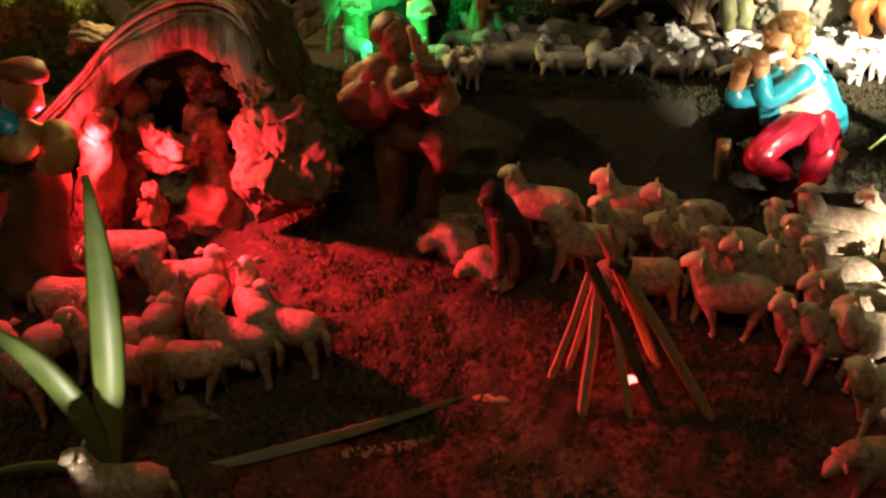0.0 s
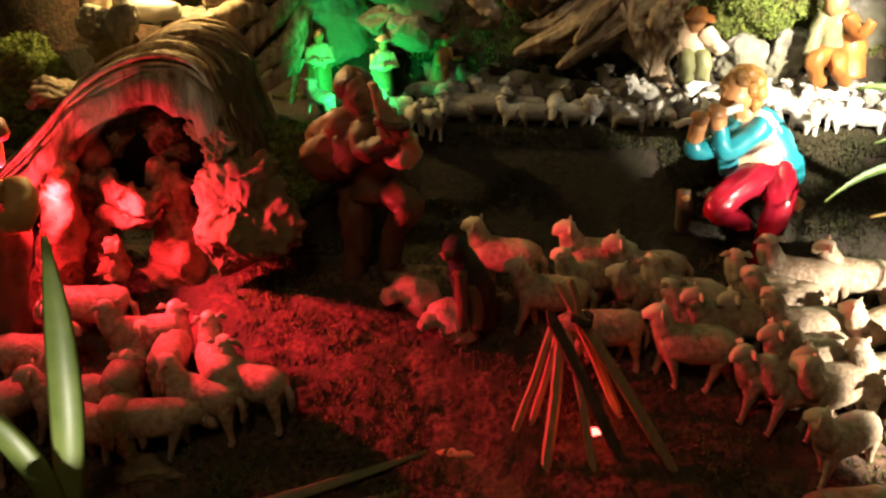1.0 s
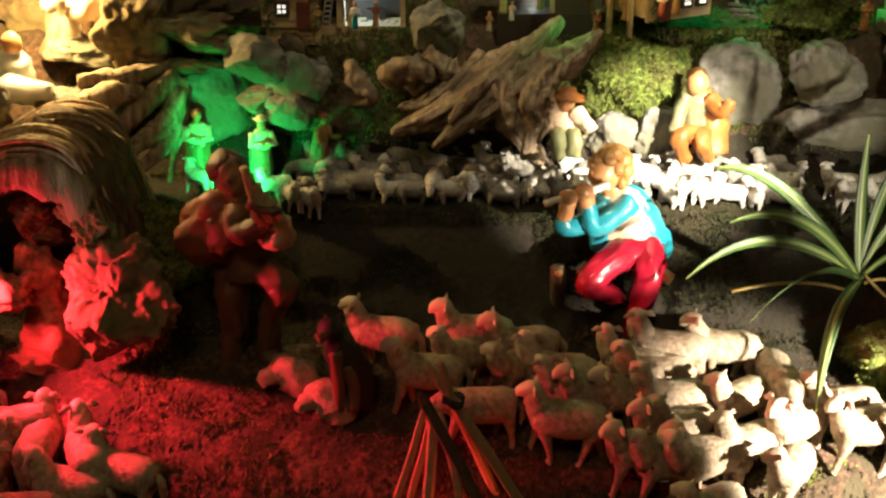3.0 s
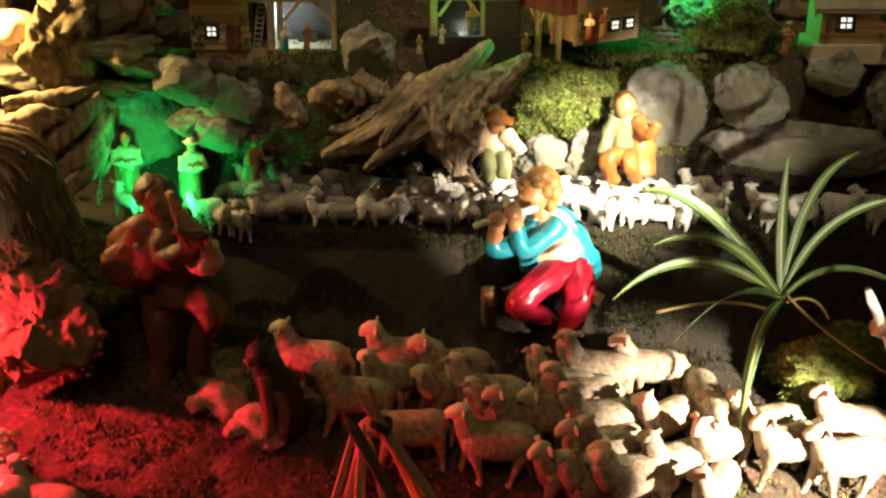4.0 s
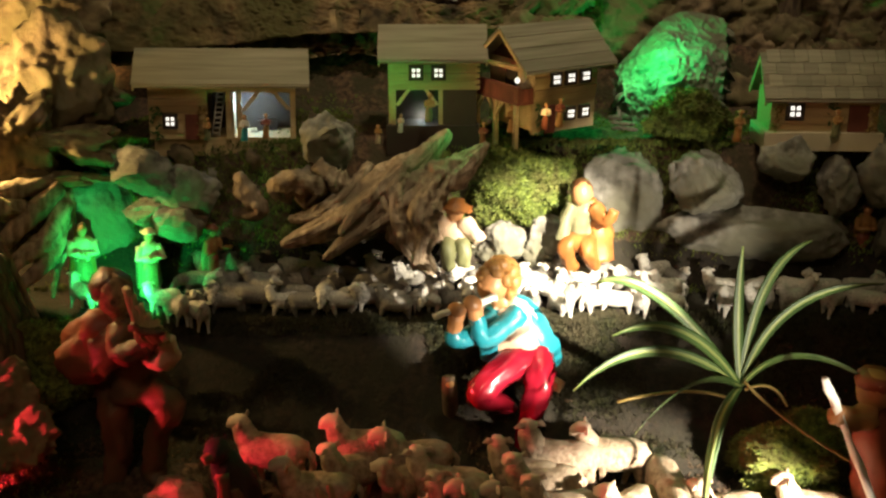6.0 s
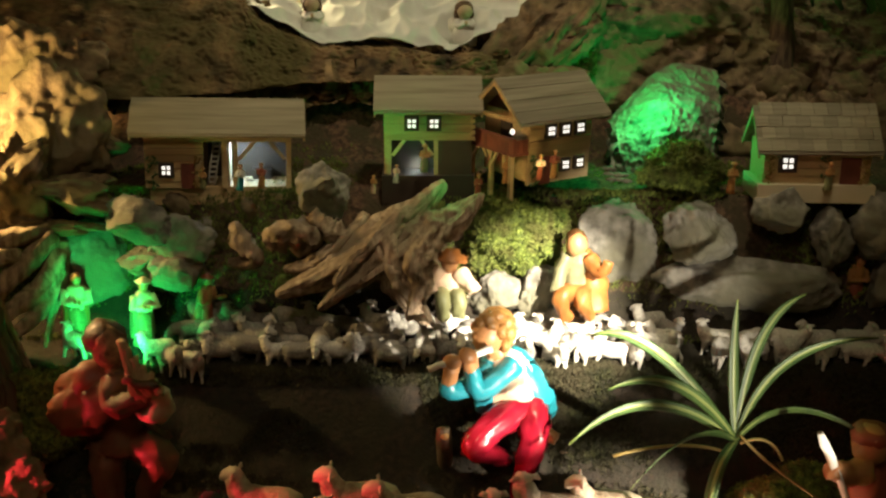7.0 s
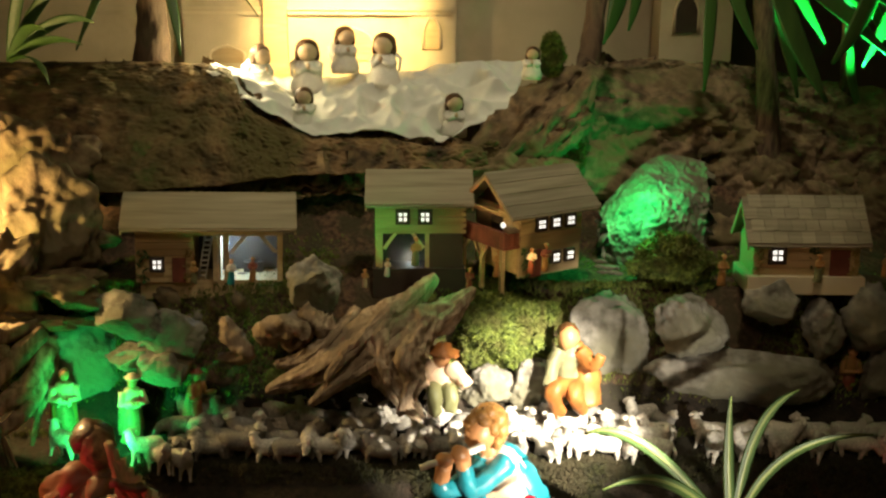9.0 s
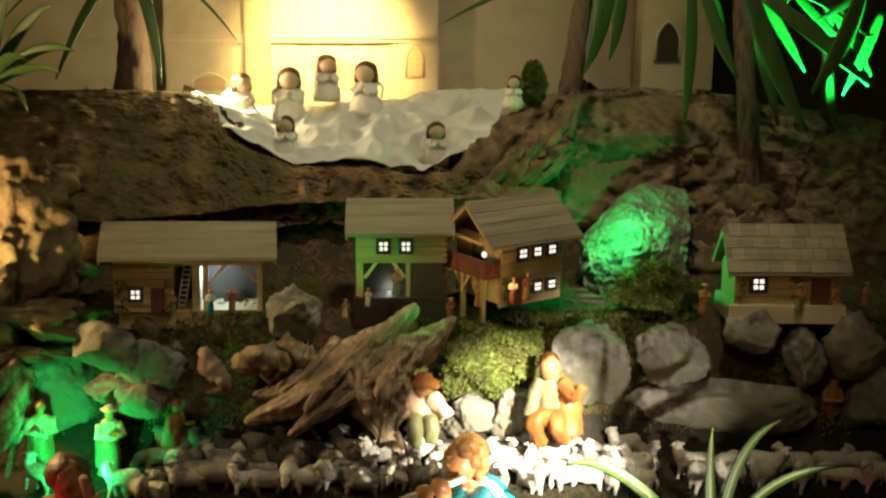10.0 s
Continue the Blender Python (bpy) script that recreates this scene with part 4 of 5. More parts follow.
    ([(0.289, 1.456, 0.070), (0.279, 1.436, 0.064)], [0.012, 0.008], 3, 1.0), ([(0.328, 1.500, 0.174), (0.347, 1.490, 0.169)], [0.012, 0.009], 2, 1.0),
], [CRIMSON, TEAL, SKIN, CURLS, SHIRT, WHITEPAINT], "seated flute player figurine in teal jacket and crimson trousers", wobble=0.002)
bm = bmesh.new()
gnarl(bm, [(0.192, 1.530, 0.122), (0.273, 1.530, 0.122), (0.354, 1.530, 0.132), (0.418, 1.530, 0.126)], [0.02, 0.03, 0.03, 0.018], 18, 26, 0.5, 3)
tagged(part("log", bm, BARK), "dark bark-covered log serving as a seat", "log")
# A cut branch stump with an ochre end; it carries no lantern.
carved("lantern_post", [([(0.179, 1.491, 0.115), (0.173, 1.460, 0.169), (0.170, 1.460, 0.192)], [0.012, 0.012, 0.010], 0, 1.0), ((0.172, 1.452, 0.183), (0.008, 0.006, 0.008), 1)], [BARK, OCHRE],
      "small cut branch stump standing beside the log", "stump")

# ---- piper with panpipes ----
carved("piper_figurine", [
    ((-0.298, 1.380, 0.327), (0.026, 0.026, 0.032), 2), ((-0.307, 1.390, 0.336), (0.031, 0.030, 0.026), 3),
    ([(-0.301, 1.385, 0.305), (-0.294, 1.385, 0.285)], [0.014, 0.018], 2, 1.0),
    ([(-0.294, 1.385, 0.297), (-0.293, 1.385, 0.272), (-0.286, 1.385, 0.239), (-0.281, 1.385, 0.200), (-0.278, 1.385, 0.174)], [0.020, 0.038, 0.040, 0.046, 0.058], 1, 0.62),
    ([(-0.299, 1.390, 0.295), (-0.310, 1.390, 0.271), (-0.326, 1.390, 0.240), (-0.333, 1.390, 0.210), (-0.330, 1.390, 0.187)], [0.024, 0.046, 0.050, 0.038, 0.010], 4, 0.8),
    ([(-0.285, 1.360, 0.286), (-0.283, 1.335, 0.264), (-0.258, 1.320, 0.272), (-0.238, 1.320, 0.282)], [0.020, 0.017, 0.015, 0.012], 1, 1.0),
    ([(-0.269, 1.370, 0.286), (-0.234, 1.345, 0.254), (-0.218, 1.330, 0.267), (-0.223, 1.325, 0.291)], [0.020, 0.019, 0.018, 0.015], 5, 1.0),
    ((-0.234, 1.315, 0.290), (0.014, 0.012, 0.013), 2),
    ([(-0.300, 1.372, 0.292), (-0.322, 1.362, 0.262), (-0.346, 1.356, 0.226), (-0.352, 1.356, 0.206)], [0.010, 0.030, 0.036, 0.012], 4, 0.35), ([(-0.296, 1.360, 0.288), (-0.300, 1.345, 0.262), (-0.312, 1.340, 0.226)], [0.010, 0.026, 0.014], 1, 0.4),
    ([(-0.295, 1.385, 0.186), (-0.303, 1.375, 0.153), (-0.298, 1.370, 0.110), (-0.300, 1.370, 0.078), (-0.307, 1.360, 0.039)], [0.026, 0.024, 0.019, 0.018, 0.014], 0, 1.0),
    ([(-0.267, 1.380, 0.190), (-0.235, 1.355, 0.184), (-0.219, 1.345, 0.173), (-0.240, 1.365, 0.132), (-0.249, 1.370, 0.069), (-0.238, 1.360, 0.047)], [0.026, 0.023, 0.020, 0.017, 0.016, 0.012], 0, 1.0),
    *[([(-0.264 + 0.0088 * k, 1.308 - 0.001 * k, 0.366 - 0.011 * k), (-0.243 + 0.0070 * k, 1.303 - 0.001 * k, 0.290 + 0.002 * k)], [0.0056, 0.0054], 6, 1.0) for k in range(6)],
    ([(-0.258, 1.296, 0.318), (-0.212, 1.292, 0.312)], [0.0045, 0.0045], 3, 1.0),
], [BREECHES, BREECHES, CARVED, HAIR, RUST, SHIRT, STICK], "standing piper figurine in a rust-red cape playing panpipes", wobble=0.004)

# ---- grotto with carved figures ----
grotto = empty("bark_grotto", Matrix(), "arched grotto of twisted bark and moss over carved figurines", "grotto")
for k in range(6):
    bm = bmesh.new()
    d = Vector((0, 0.026 * k, 0.004 * k - 0.004 * (k % 2)))
    gnarl(bm, [Vector((-0.846, 1.300, 0.109)) + d, Vector((-0.743, 1.300, 0.203)) + d, Vector((-0.664, 1.310, 0.286)) + d, Vector((-0.590, 1.330, 0.326)) + d * 1.1, Vector((-0.525, 1.350, 0.313)) + d,
               Vector((-0.503, 1.370, 0.247)) + d, Vector((-0.477, 1.380, 0.158)) + d, Vector((-0.455, 1.380, 0.078)) + d], [0.016, 0.022, 0.026, 0.028, 0.026, 0.026, 0.028, 0.03], 12, 40, 0.6, k * 5.3)
    part("root", bm, WOOD if k < 1 else BARK, grotto, "twisted root")
bm = bmesh.new()
vs = ball(bm, (-0.722, 1.560, 0.053), (0.20, 0.05, 0.20), 0, 4)
for v in vs:
    v.co += 0.03 * noise.noise_vector(v.co * 14)
part("back", bm, BARK, grotto, "dark back of the grotto")
carved("kneeling_figurine", [
    ((-0.581, 1.340, 0.194), (0.024, 0.024, 0.028), 1),
    ([(-0.577, 1.345, 0.206), (-0.571, 1.345, 0.176), (-0.569, 1.345, 0.136), (-0.564, 1.340, 0.093), (-0.563, 1.335, 0.054), (-0.574, 1.330, 0.026)], [0.018, 0.030, 0.030, 0.036, 0.042, 0.050], 0, 0.8),
    ([(-0.571, 1.330, 0.173), (-0.589, 1.310, 0.166), (-0.601, 1.300, 0.178)], [0.018, 0.015, 0.010], 0, 1.0)], [CARVED, CARVED], "kneeling veiled carved figurine lit red in the grotto", wobble=0.0075)
carved("bearded_figurine", [
    ((-0.672, 1.330, 0.222), (0.022, 0.022, 0.027), 1), ((-0.679, 1.335, 0.228), (0.024, 0.022, 0.02), 2),
    ([(-0.676, 1.335, 0.205), (-0.683, 1.335, 0.178), (-0.695, 1.335, 0.128), (-0.700, 1.330, 0.074), (-0.704, 1.330, 0.016)], [0.018, 0.030, 0.034, 0.034, 0.040], 0, 0.8),
    ([(-0.659, 1.320, 0.195), (-0.626, 1.300, 0.175), (-0.597, 1.290, 0.172)], [0.016, 0.015, 0.011], 0, 1.0)], [CARVED, CARVED, HAIR], "standing carved figurine with a beard lit red in the grotto", wobble=0.0075)
carved("crib_figurine", [([(-0.621, 1.290, 0.188), (-0.595, 1.285, 0.174), (-0.575, 1.285, 0.160)], [0.012, 0.018, 0.012], 0, 1.0), ((-0.618, 1.285, 0.192), (0.014, 0.014, 0.014), 1),
      ([(-0.625, 1.250, 0.127), (-0.623, 1.250, 0.101), (-0.624, 1.250, 0.072)], [0.008, 0.018, 0.022], 0, 1.0),
      ([(-0.655, 1.300, 0.151), (-0.608, 1.290, 0.146), (-0.569, 1.290, 0.159)], [0.012, 0.016, 0.012], 0, 1.0)], [CARVED, CARVED], "swaddled infant figurine and lamb lit red in the grotto", wobble=0.0075)
carved("angel_figurine", [([(-0.701, 1.260, 0.205), (-0.697, 1.260, 0.176), (-0.697, 1.255, 0.126), (-0.717, 1.250, 0.054), (-0.725, 1.240, -0.007)], [0.016, 0.026, 0.030, 0.036, 0.044], 0, 0.8),
      ((-0.685, 1.255, 0.217), (0.020, 0.020, 0.024), 1)], [CARVED, CARVED], "kneeling figurine close beside the red lamp", wobble=0.0075)
carved("cloaked_figurine", [([(-0.748, 1.190, 0.223), (-0.747, 1.190, 0.183), (-0.749, 1.185, 0.126), (-0.762, 1.180, 0.057), (-0.772, 1.170, -0.012)], [0.026, 0.040, 0.042, 0.046, 0.056], 0, 0.75),
      ((-0.745, 1.170, 0.285), (0.030, 0.028, 0.036), 2), ((-0.741, 1.175, 0.308), (0.034, 0.030, 0.018), 3), ((-0.761, 1.150, 0.249), (0.022, 0.02, 0.024), 4),
      ([(-0.737, 1.170, 0.244), (-0.751, 1.150, 0.215), (-0.767, 1.140, 0.225)], [0.026, 0.024, 0.018], 1, 1.0),
      ([(-0.707, 1.170, 0.235), (-0.688, 1.150, 0.213), (-0.706, 1.140, 0.192)], [0.022, 0.022, 0.015], 1, 1.0)], [BREECHES, OCHRE, SKIN, RUST, TEAL],
      "carved shepherd figurine in a dark red-brown cloak and brimmed hat", wobble=0.005)
for at, r in (((-0.583, 1.360, 0.260), 0.03), ((-0.645, 1.350, 0.241), 0.022), ((-0.577, 1.380, 0.224), 0.028), ((-0.489, 1.340, 0.245), 0.03), ((-0.524, 1.360, 0.265), 0.022), ((-0.483, 1.330, 0.216), 0.03)):
    tagged(rock(at, (r, r, r * 0.9), BROWNSTONE, int(r * 1e4) + int(at[0] * 100), 0.8, "knotty bark lump inside the grotto arch", name="bark_lump"), category="bark")
tagged(rock((-0.738, 1.360, 0.298), (0.05, 0.03, 0.024), WOOD, 81, 0.6, "pale knotty wood chunk on the moss", name="wood_chunk"), category="wood")
tagged(rock((-0.852, 1.460, 0.269), (0.14, 0.06, 0.10), MOSS, 82, 0.4, "mossy hump behind the grotto", name="moss_mound"), category="moss mound")
tagged(rock((-0.424, 1.500, 0.163), (0.09, 0.06, 0.10), MOSS, 83, 0.4, "dark mossy bank beside the grotto", name="moss_mound"), category="moss mound")

# ---- dog and lambs ----
carved("dog_figurine", [([(-0.110, 1.295, 0.025), (-0.112, 1.290, 0.068), (-0.122, 1.285, 0.109), (-0.135, 1.280, 0.140), (-0.143, 1.275, 0.158)], [0.026, 0.030, 0.026, 0.018, 0.012], 0, 1.0),
      ((-0.140, 1.270, 0.157), (0.018, 0.018, 0.018), 0), ([(-0.142, 1.262, 0.154), (-0.154, 1.250, 0.152)], [0.010, 0.006], 1, 1.0),
      ([(-0.132, 1.262, 0.127), (-0.128, 1.258, 0.096), (-0.122, 1.250, 0.043)], [0.010, 0.009, 0.007], 1, 1.0), ([(-0.116, 1.265, 0.106), (-0.107, 1.262, 0.074), (-0.104, 1.250, 0.044)], [0.008, 0.009, 0.007], 1, 1.0),
      ([(-0.145, 1.280, 0.160), (-0.147, 1.280, 0.174)], [0.007, 0.002], 0, 1.0), ([(-0.133, 1.280, 0.163), (-0.129, 1.280, 0.176)], [0.007, 0.002], 0, 1.0)], [BLACK, BREECHES],
      "sitting black and tan sheepdog figurine", "dog figurine", wobble=0.002)
for x, y, z in ((-0.205, 1.310, 0.058), (-0.145, 1.275, 0.042)):
    carved("lamb_figurine", [([(x - 0.022, y, z - 0.006), (x - 0.008, y, z + 0.006), (x + 0.014, y - 0.004, z - 0.004), (x + 0.030, y - 0.010, z - 0.026)], [0.014, 0.026, 0.027, 0.016], 0, 1.0),
        ([(x - 0.014, y - 0.010, z + 0.004), (x - 0.028, y - 0.018, z + 0.004), (x - 0.038, y - 0.022, z - 0.008)], [0.013, 0.013, 0.007], 0, 1.0),
        ([(x + 0.024, y - 0.012, z - 0.018), (x + 0.020, y - 0.020, z - 0.042)], [0.008, 0.005], 0, 1.0)], [WOOL], "lamb figurine lying on the soil beside the dog", "lamb figurine", "lambs by the dog", wobble=0.003)

# ---- shepherds by the wall ----
carved("shepherd_figurine", [
    ((0.371, 1.645, 0.437), (0.017, 0.017, 0.021), 1), ((0.371, 1.652, 0.445), (0.019, 0.018, 0.016), 2),
    ([(0.375, 1.650, 0.425), (0.376, 1.650, 0.407), (0.375, 1.650, 0.379), (0.380, 1.650, 0.355)], [0.012, 0.024, 0.024, 0.026], 0, 0.75),
    ([(0.384, 1.655, 0.422), (0.397, 1.655, 0.395), (0.407, 1.650, 0.362), (0.412, 1.645, 0.325)], [0.013, 0.022, 0.024, 0.022], 3, 0.8),
    ([(0.358, 1.640, 0.416), (0.348, 1.630, 0.390), (0.342, 1.620, 0.364)], [0.013, 0.012, 0.008], 0, 1.0),
    ([(0.394, 1.640, 0.416), (0.410, 1.620, 0.402), (0.422, 1.610, 0.422)], [0.013, 0.012, 0.007], 3, 1.0),
    ([(0.381, 1.645, 0.359), (0.353, 1.615, 0.361), (0.352, 1.612, 0.347), (0.367, 1.620, 0.316)], [0.018, 0.015, 0.013, 0.009], 3, 1.0),
    ([(0.393, 1.645, 0.358), (0.384, 1.615, 0.355), (0.392, 1.618, 0.338), (0.405, 1.630, 0.320)], [0.016, 0.014, 0.012, 0.009], 3, 1.0),
], [TUNIC, SKIN, HAIR, ORANGE], "seated shepherd figurine in a pale tunic and orange cloak", wobble=0.003)
carved("shepherd_figurine", [
    ((0.170, 1.625, 0.400), (0.015, 0.015, 0.018), 1), ([(0.170, 1.630, 0.405), (0.170, 1.630, 0.408), (0.170, 1.630, 0.412), (0.170, 1.632, 0.421)], [0.026, 0.026, 0.016, 0.010], 2, 1.0),
    ([(0.171, 1.632, 0.387), (0.169, 1.632, 0.371), (0.173, 1.632, 0.348), (0.177, 1.630, 0.335)], [0.014, 0.026, 0.024, 0.026], 0, 0.8),
    ([(0.152, 1.625, 0.384), (0.140, 1.610, 0.371), (0.146, 1.600, 0.356)], [0.014, 0.013, 0.009], 0, 1.0), ([(0.186, 1.625, 0.385), (0.201, 1.610, 0.371), (0.213, 1.600, 0.362)], [0.014, 0.012, 0.008], 3, 1.0),
    ([(0.169, 1.625, 0.345), (0.161, 1.600, 0.346), (0.165, 1.600, 0.315)], [0.015, 0.013, 0.010], 4, 1.0), ([(0.182, 1.625, 0.346), (0.188, 1.600, 0.348), (0.188, 1.600, 0.317)], [0.015, 0.013, 0.010], 4, 1.0),
], [SHIRT, SKIN, ORANGE, SHIRT, OLIVE], "shepherd figurine in a straw hat sitting by the root", wobble=0.003)

# ---- shepherd with staff ----
carved("staff_figurine", [((0.738, 1.300, 0.280), (0.026, 0.026, 0.03), 1), ((0.742, 1.305, 0.291), (0.034, 0.032, 0.018), 2),
      ([(0.755, 1.310, 0.255), (0.762, 1.310, 0.208), (0.778, 1.310, 0.156), (0.794, 1.310, 0.083), (0.804, 1.290, 0.002)], [0.022, 0.040, 0.042, 0.044, 0.05], 2, 0.8),
      ([(0.730, 1.290, 0.247), (0.695, 1.270, 0.250), (0.665, 1.250, 0.267)], [0.018, 0.016, 0.012], 1, 1.0),
      ([(0.645, 1.250, 0.314), (0.692, 1.250, 0.227), (0.746, 1.250, 0.127)], [0.0052, 0.0052, 0.0052], 3, 1.0)], [OCHRE, SKIN, RUST, WHITEPAINT],
      "shepherd figurine in orange holding a white staff", wobble=0.003)

# ---- driftwood root ----
root = empty("driftwood_root", Matrix(), "large gnarled grey-brown driftwood root against the terrace wall", "driftwood")
ROOT_PARTS = [
    ([(0.155, 1.680, 0.518), (0.115, 1.670, 0.472), (0.055, 1.640, 0.431), (-0.029, 1.620, 0.368), (-0.099, 1.600, 0.337)], [0.006, 0.020, 0.030, 0.022, 0.006]),
    ([(0.216, 1.660, 0.506), (0.177, 1.650, 0.467), (0.117, 1.640, 0.434), (0.041, 1.610, 0.385), (-0.031, 1.590, 0.322)], [0.004, 0.022, 0.030, 0.018, 0.005]),
    ([(0.080, 1.650, 0.457), (0.070, 1.620, 0.410), (0.095, 1.610, 0.360), (0.140, 1.590, 0.310)], [0.02, 0.028, 0.024, 0.008]),
    ([(0.142, 1.640, 0.463), (0.119, 1.610, 0.407), (0.122, 1.600, 0.356), (0.109, 1.590, 0.313)], [0.02, 0.028, 0.020, 0.006]),
    ([(0.035, 1.660, 0.461), (0.003, 1.640, 0.419), (-0.048, 1.630, 0.382), (-0.090, 1.620, 0.374)], [0.008, 0.014, 0.014, 0.005]),
    ([(0.088, 1.640, 0.470), (0.039, 1.610, 0.421), (0.007, 1.600, 0.386), (-0.008, 1.590, 0.362)], [0.010, 0.014, 0.012, 0.004]),
]
for i, (pts, r) in enumerate(ROOT_PARTS):
    bm = bmesh.new()
    gnarl(bm, pts, r, 40, 60, 0.36, i * 7.7)
    part("limb", bm, WOOD, root, "grooved limb")
    for k in range(4):
        bm = bmesh.new()
        side = [Vector(p) + Vector((0, -0.5 * q, 0)) + 0.9 * q * noise.noise_vector(Vector((i * 5.1 + k * 9.3, j * 0.8, 2))) for j, (p, q) in enumerate(zip(pts, r))]
        gnarl(bm, side, [q * 0.42 for q in r], 16, 44, 0.45, i * 3.3 + k)
        part("strand", bm, WOOD, root, "twisted strand of wood")
for i, (pts, r) in enumerate((
    ([(-0.177, 1.660, 0.435), (-0.164, 1.650, 0.406), (-0.141, 1.640, 0.383), (-0.182, 1.650, 0.368)], [0.006, 0.018, 0.014, 0.006]),
    ([(-0.120, 1.640, 0.412), (-0.085, 1.630, 0.431), (-0.051, 1.640, 0.425), (-0.076, 1.640, 0.396)], [0.014, 0.022, 0.018, 0.010]),
    ([(-0.054, 1.660, 0.456), (-0.025, 1.650, 0.433), (0.002, 1.650, 0.425)], [0.012, 0.020, 0.008]))):
    bm = bmesh.new()
    gnarl(bm, pts, r, 16, 20, 0.7, 40 + i * 3)
    tagged(part("knotted_wood", bm, WOOD), "knotted pale root piece on the wall", "driftwood", "knotted wood on the wall")
rootrock = empty("root_rock", Matrix(), "ridged brown root leaning against the rock face", "roots")
for i, (pts, r) in enumerate((
    ([(0.185, 2.06, 0.634), (0.275, 2.08, 0.697), (0.358, 2.10, 0.772), (0.425, 2.12, 0.838)], [0.014, 0.036, 0.036, 0.016]),
    ([(0.262, 2.05, 0.630), (0.340, 2.05, 0.697), (0.411, 2.06, 0.766), (0.444, 2.08, 0.832)], [0.016, 0.036, 0.030, 0.014]),
    ([(0.328, 2.04, 0.628), (0.392, 2.04, 0.700), (0.440, 2.04, 0.765)], [0.018, 0.030, 0.016]),
    ([(0.235, 2.03, 0.630), (0.305, 2.03, 0.690), (0.372, 2.05, 0.760), (0.400, 2.08, 0.81)], [0.006, 0.014, 0.012, 0.004]),
    ([(0.300, 2.02, 0.628), (0.362, 2.02, 0.688), (0.415, 2.02, 0.745)], [0.006, 0.013, 0.005]),
    ([(0.205, 2.03, 0.622), (0.290, 2.02, 0.650), (0.360, 2.01, 0.648), (0.425, 2.01, 0.66)], [0.014, 0.026, 0.026, 0.014]))):
    bm = bmesh.new()
    gnarl(bm, pts, r, 36, 60, 0.42, 130 + i * 5.7)
    part("root", bm, BROWNSTONE, rootrock, "ridged root")
for i, (at, sz) in enumerate((((0.372, 2.10, 0.862), (0.022, 0.02, 0.056)), ((0.420, 2.03, 0.675), (0.018, 0.016, 0.034)))):
    tagged(rock(at, sz, MOSS, 640 + i, 1.1, "tuft of moss growing on the root", name="moss_mound", sub=4), category="moss mound")
# roots and leaves under the green light
fan = empty("root_fan", Matrix(), "fan of flat roots hanging over the wall under green light", "roots")
for i, (pts, r) in enumerate((
    ([(-0.469, 1.660, 0.403), (-0.518, 1.620, 0.396), (-0.589, 1.580, 0.393)], [0.010, 0.016, 0.012]),
    ([(-0.457, 1.650, 0.397), (-0.496, 1.600, 0.353), (-0.538, 1.560, 0.307), (-0.559, 1.540, 0.267)], [0.012, 0.016, 0.012, 0.006]),
    ([(-0.450, 1.650, 0.369), (-0.463, 1.600, 0.327), (-0.495, 1.560, 0.301), (-0.525, 1.540, 0.264)], [0.014, 0.016, 0.012, 0.006]),
    ([(-0.448, 1.640, 0.344), (-0.455, 1.600, 0.309), (-0.474, 1.570, 0.280), (-0.503, 1.550, 0.257)], [0.012, 0.014, 0.012, 0.006]),
    ([(-0.452, 1.660, 0.385), (-0.445, 1.630, 0.319), (-0.452, 1.610, 0.277), (-0.454, 1.580, 0.235)], [0.014, 0.010, 0.006, 0.003]),
    ([(-0.498, 1.610, 0.372), (-0.539, 1.580, 0.374), (-0.580, 1.550, 0.362)], [0.012, 0.022, 0.014]))):
    bm = bmesh.new()
    gnarl(bm, pts, r, 14, 20, 0.4, 60 + i * 3)
    part("root", bm, WOOD, fan)

# ---- church model, angels' cloth ----
church = empty("church_model", pose(-0.11, 2.58, 0.80, 0, -3.7, 0) @ pose(0.11, -2.58, -0.80), "cream model church front with mouldings and pointed niches", "model building")
XL, XR, XP, XN = (-0.433, 2.560, 0.854), (0.201, 2.560, 0.898), (-0.215, 2.560, 0.869), (0.151, 2.560, 0.868)
slab("wall", church, (XL[0], 2.58, 0.62), (XR[0], 2.70, 1.35), PLASTER, "cream plaster wall")
slab("wall", church, (-1.05, 2.66, 0.62), (XL[0], 2.72, 1.35), PLASTER, "cream plaster wall in shade")
slab("moulding", church, (-1.05, 2.648, 0.905), (XL[0], 2.66, 0.915), PLASTER)
slab("wall", church, (XR[0], 2.64, 0.62), (XR[0] + 0.55, 2.72, 1.35), PLASTER, "cream plaster wall in shade")
ZM = 0.918
slab("moulding", church, (XL[0], 2.560, ZM), (XR[0], 2.580, ZM + 0.008), PLASTER)
slab("moulding", church, (XL[0], 2.566, ZM - 0.010), (XR[0], 2.580, ZM - 0.003), PLASTER)
slab("pilaster", church, (XP[0] - 0.027, 2.555, 0.62), (XP[0] + 0.027, 2.580, 1.34), HOUSEWOOD, "brown pilaster")
slab("pilaster", church, (XN[0] - 0.055, 2.572, 0.62), (XN[0] + 0.055, 2.580, 1.34), PLASTER)


def pointed(x, z, w, h, name, mat, y, depth=0.006):
    """A pointed-arch outline of plaster round a darker recess."""
    bm = bmesh.new()
    outline = [(x - w, z), (x - w, z + h * 0.55), (x - w * 0.8, z + h * 0.75), (x - w * 0.4, z + h * 0.92), (x, z + h), (x + w * 0.4, z + h * 0.92), (x + w * 0.8, z + h * 0.75), (x + w, z + h * 0.55), (x + w, z)]
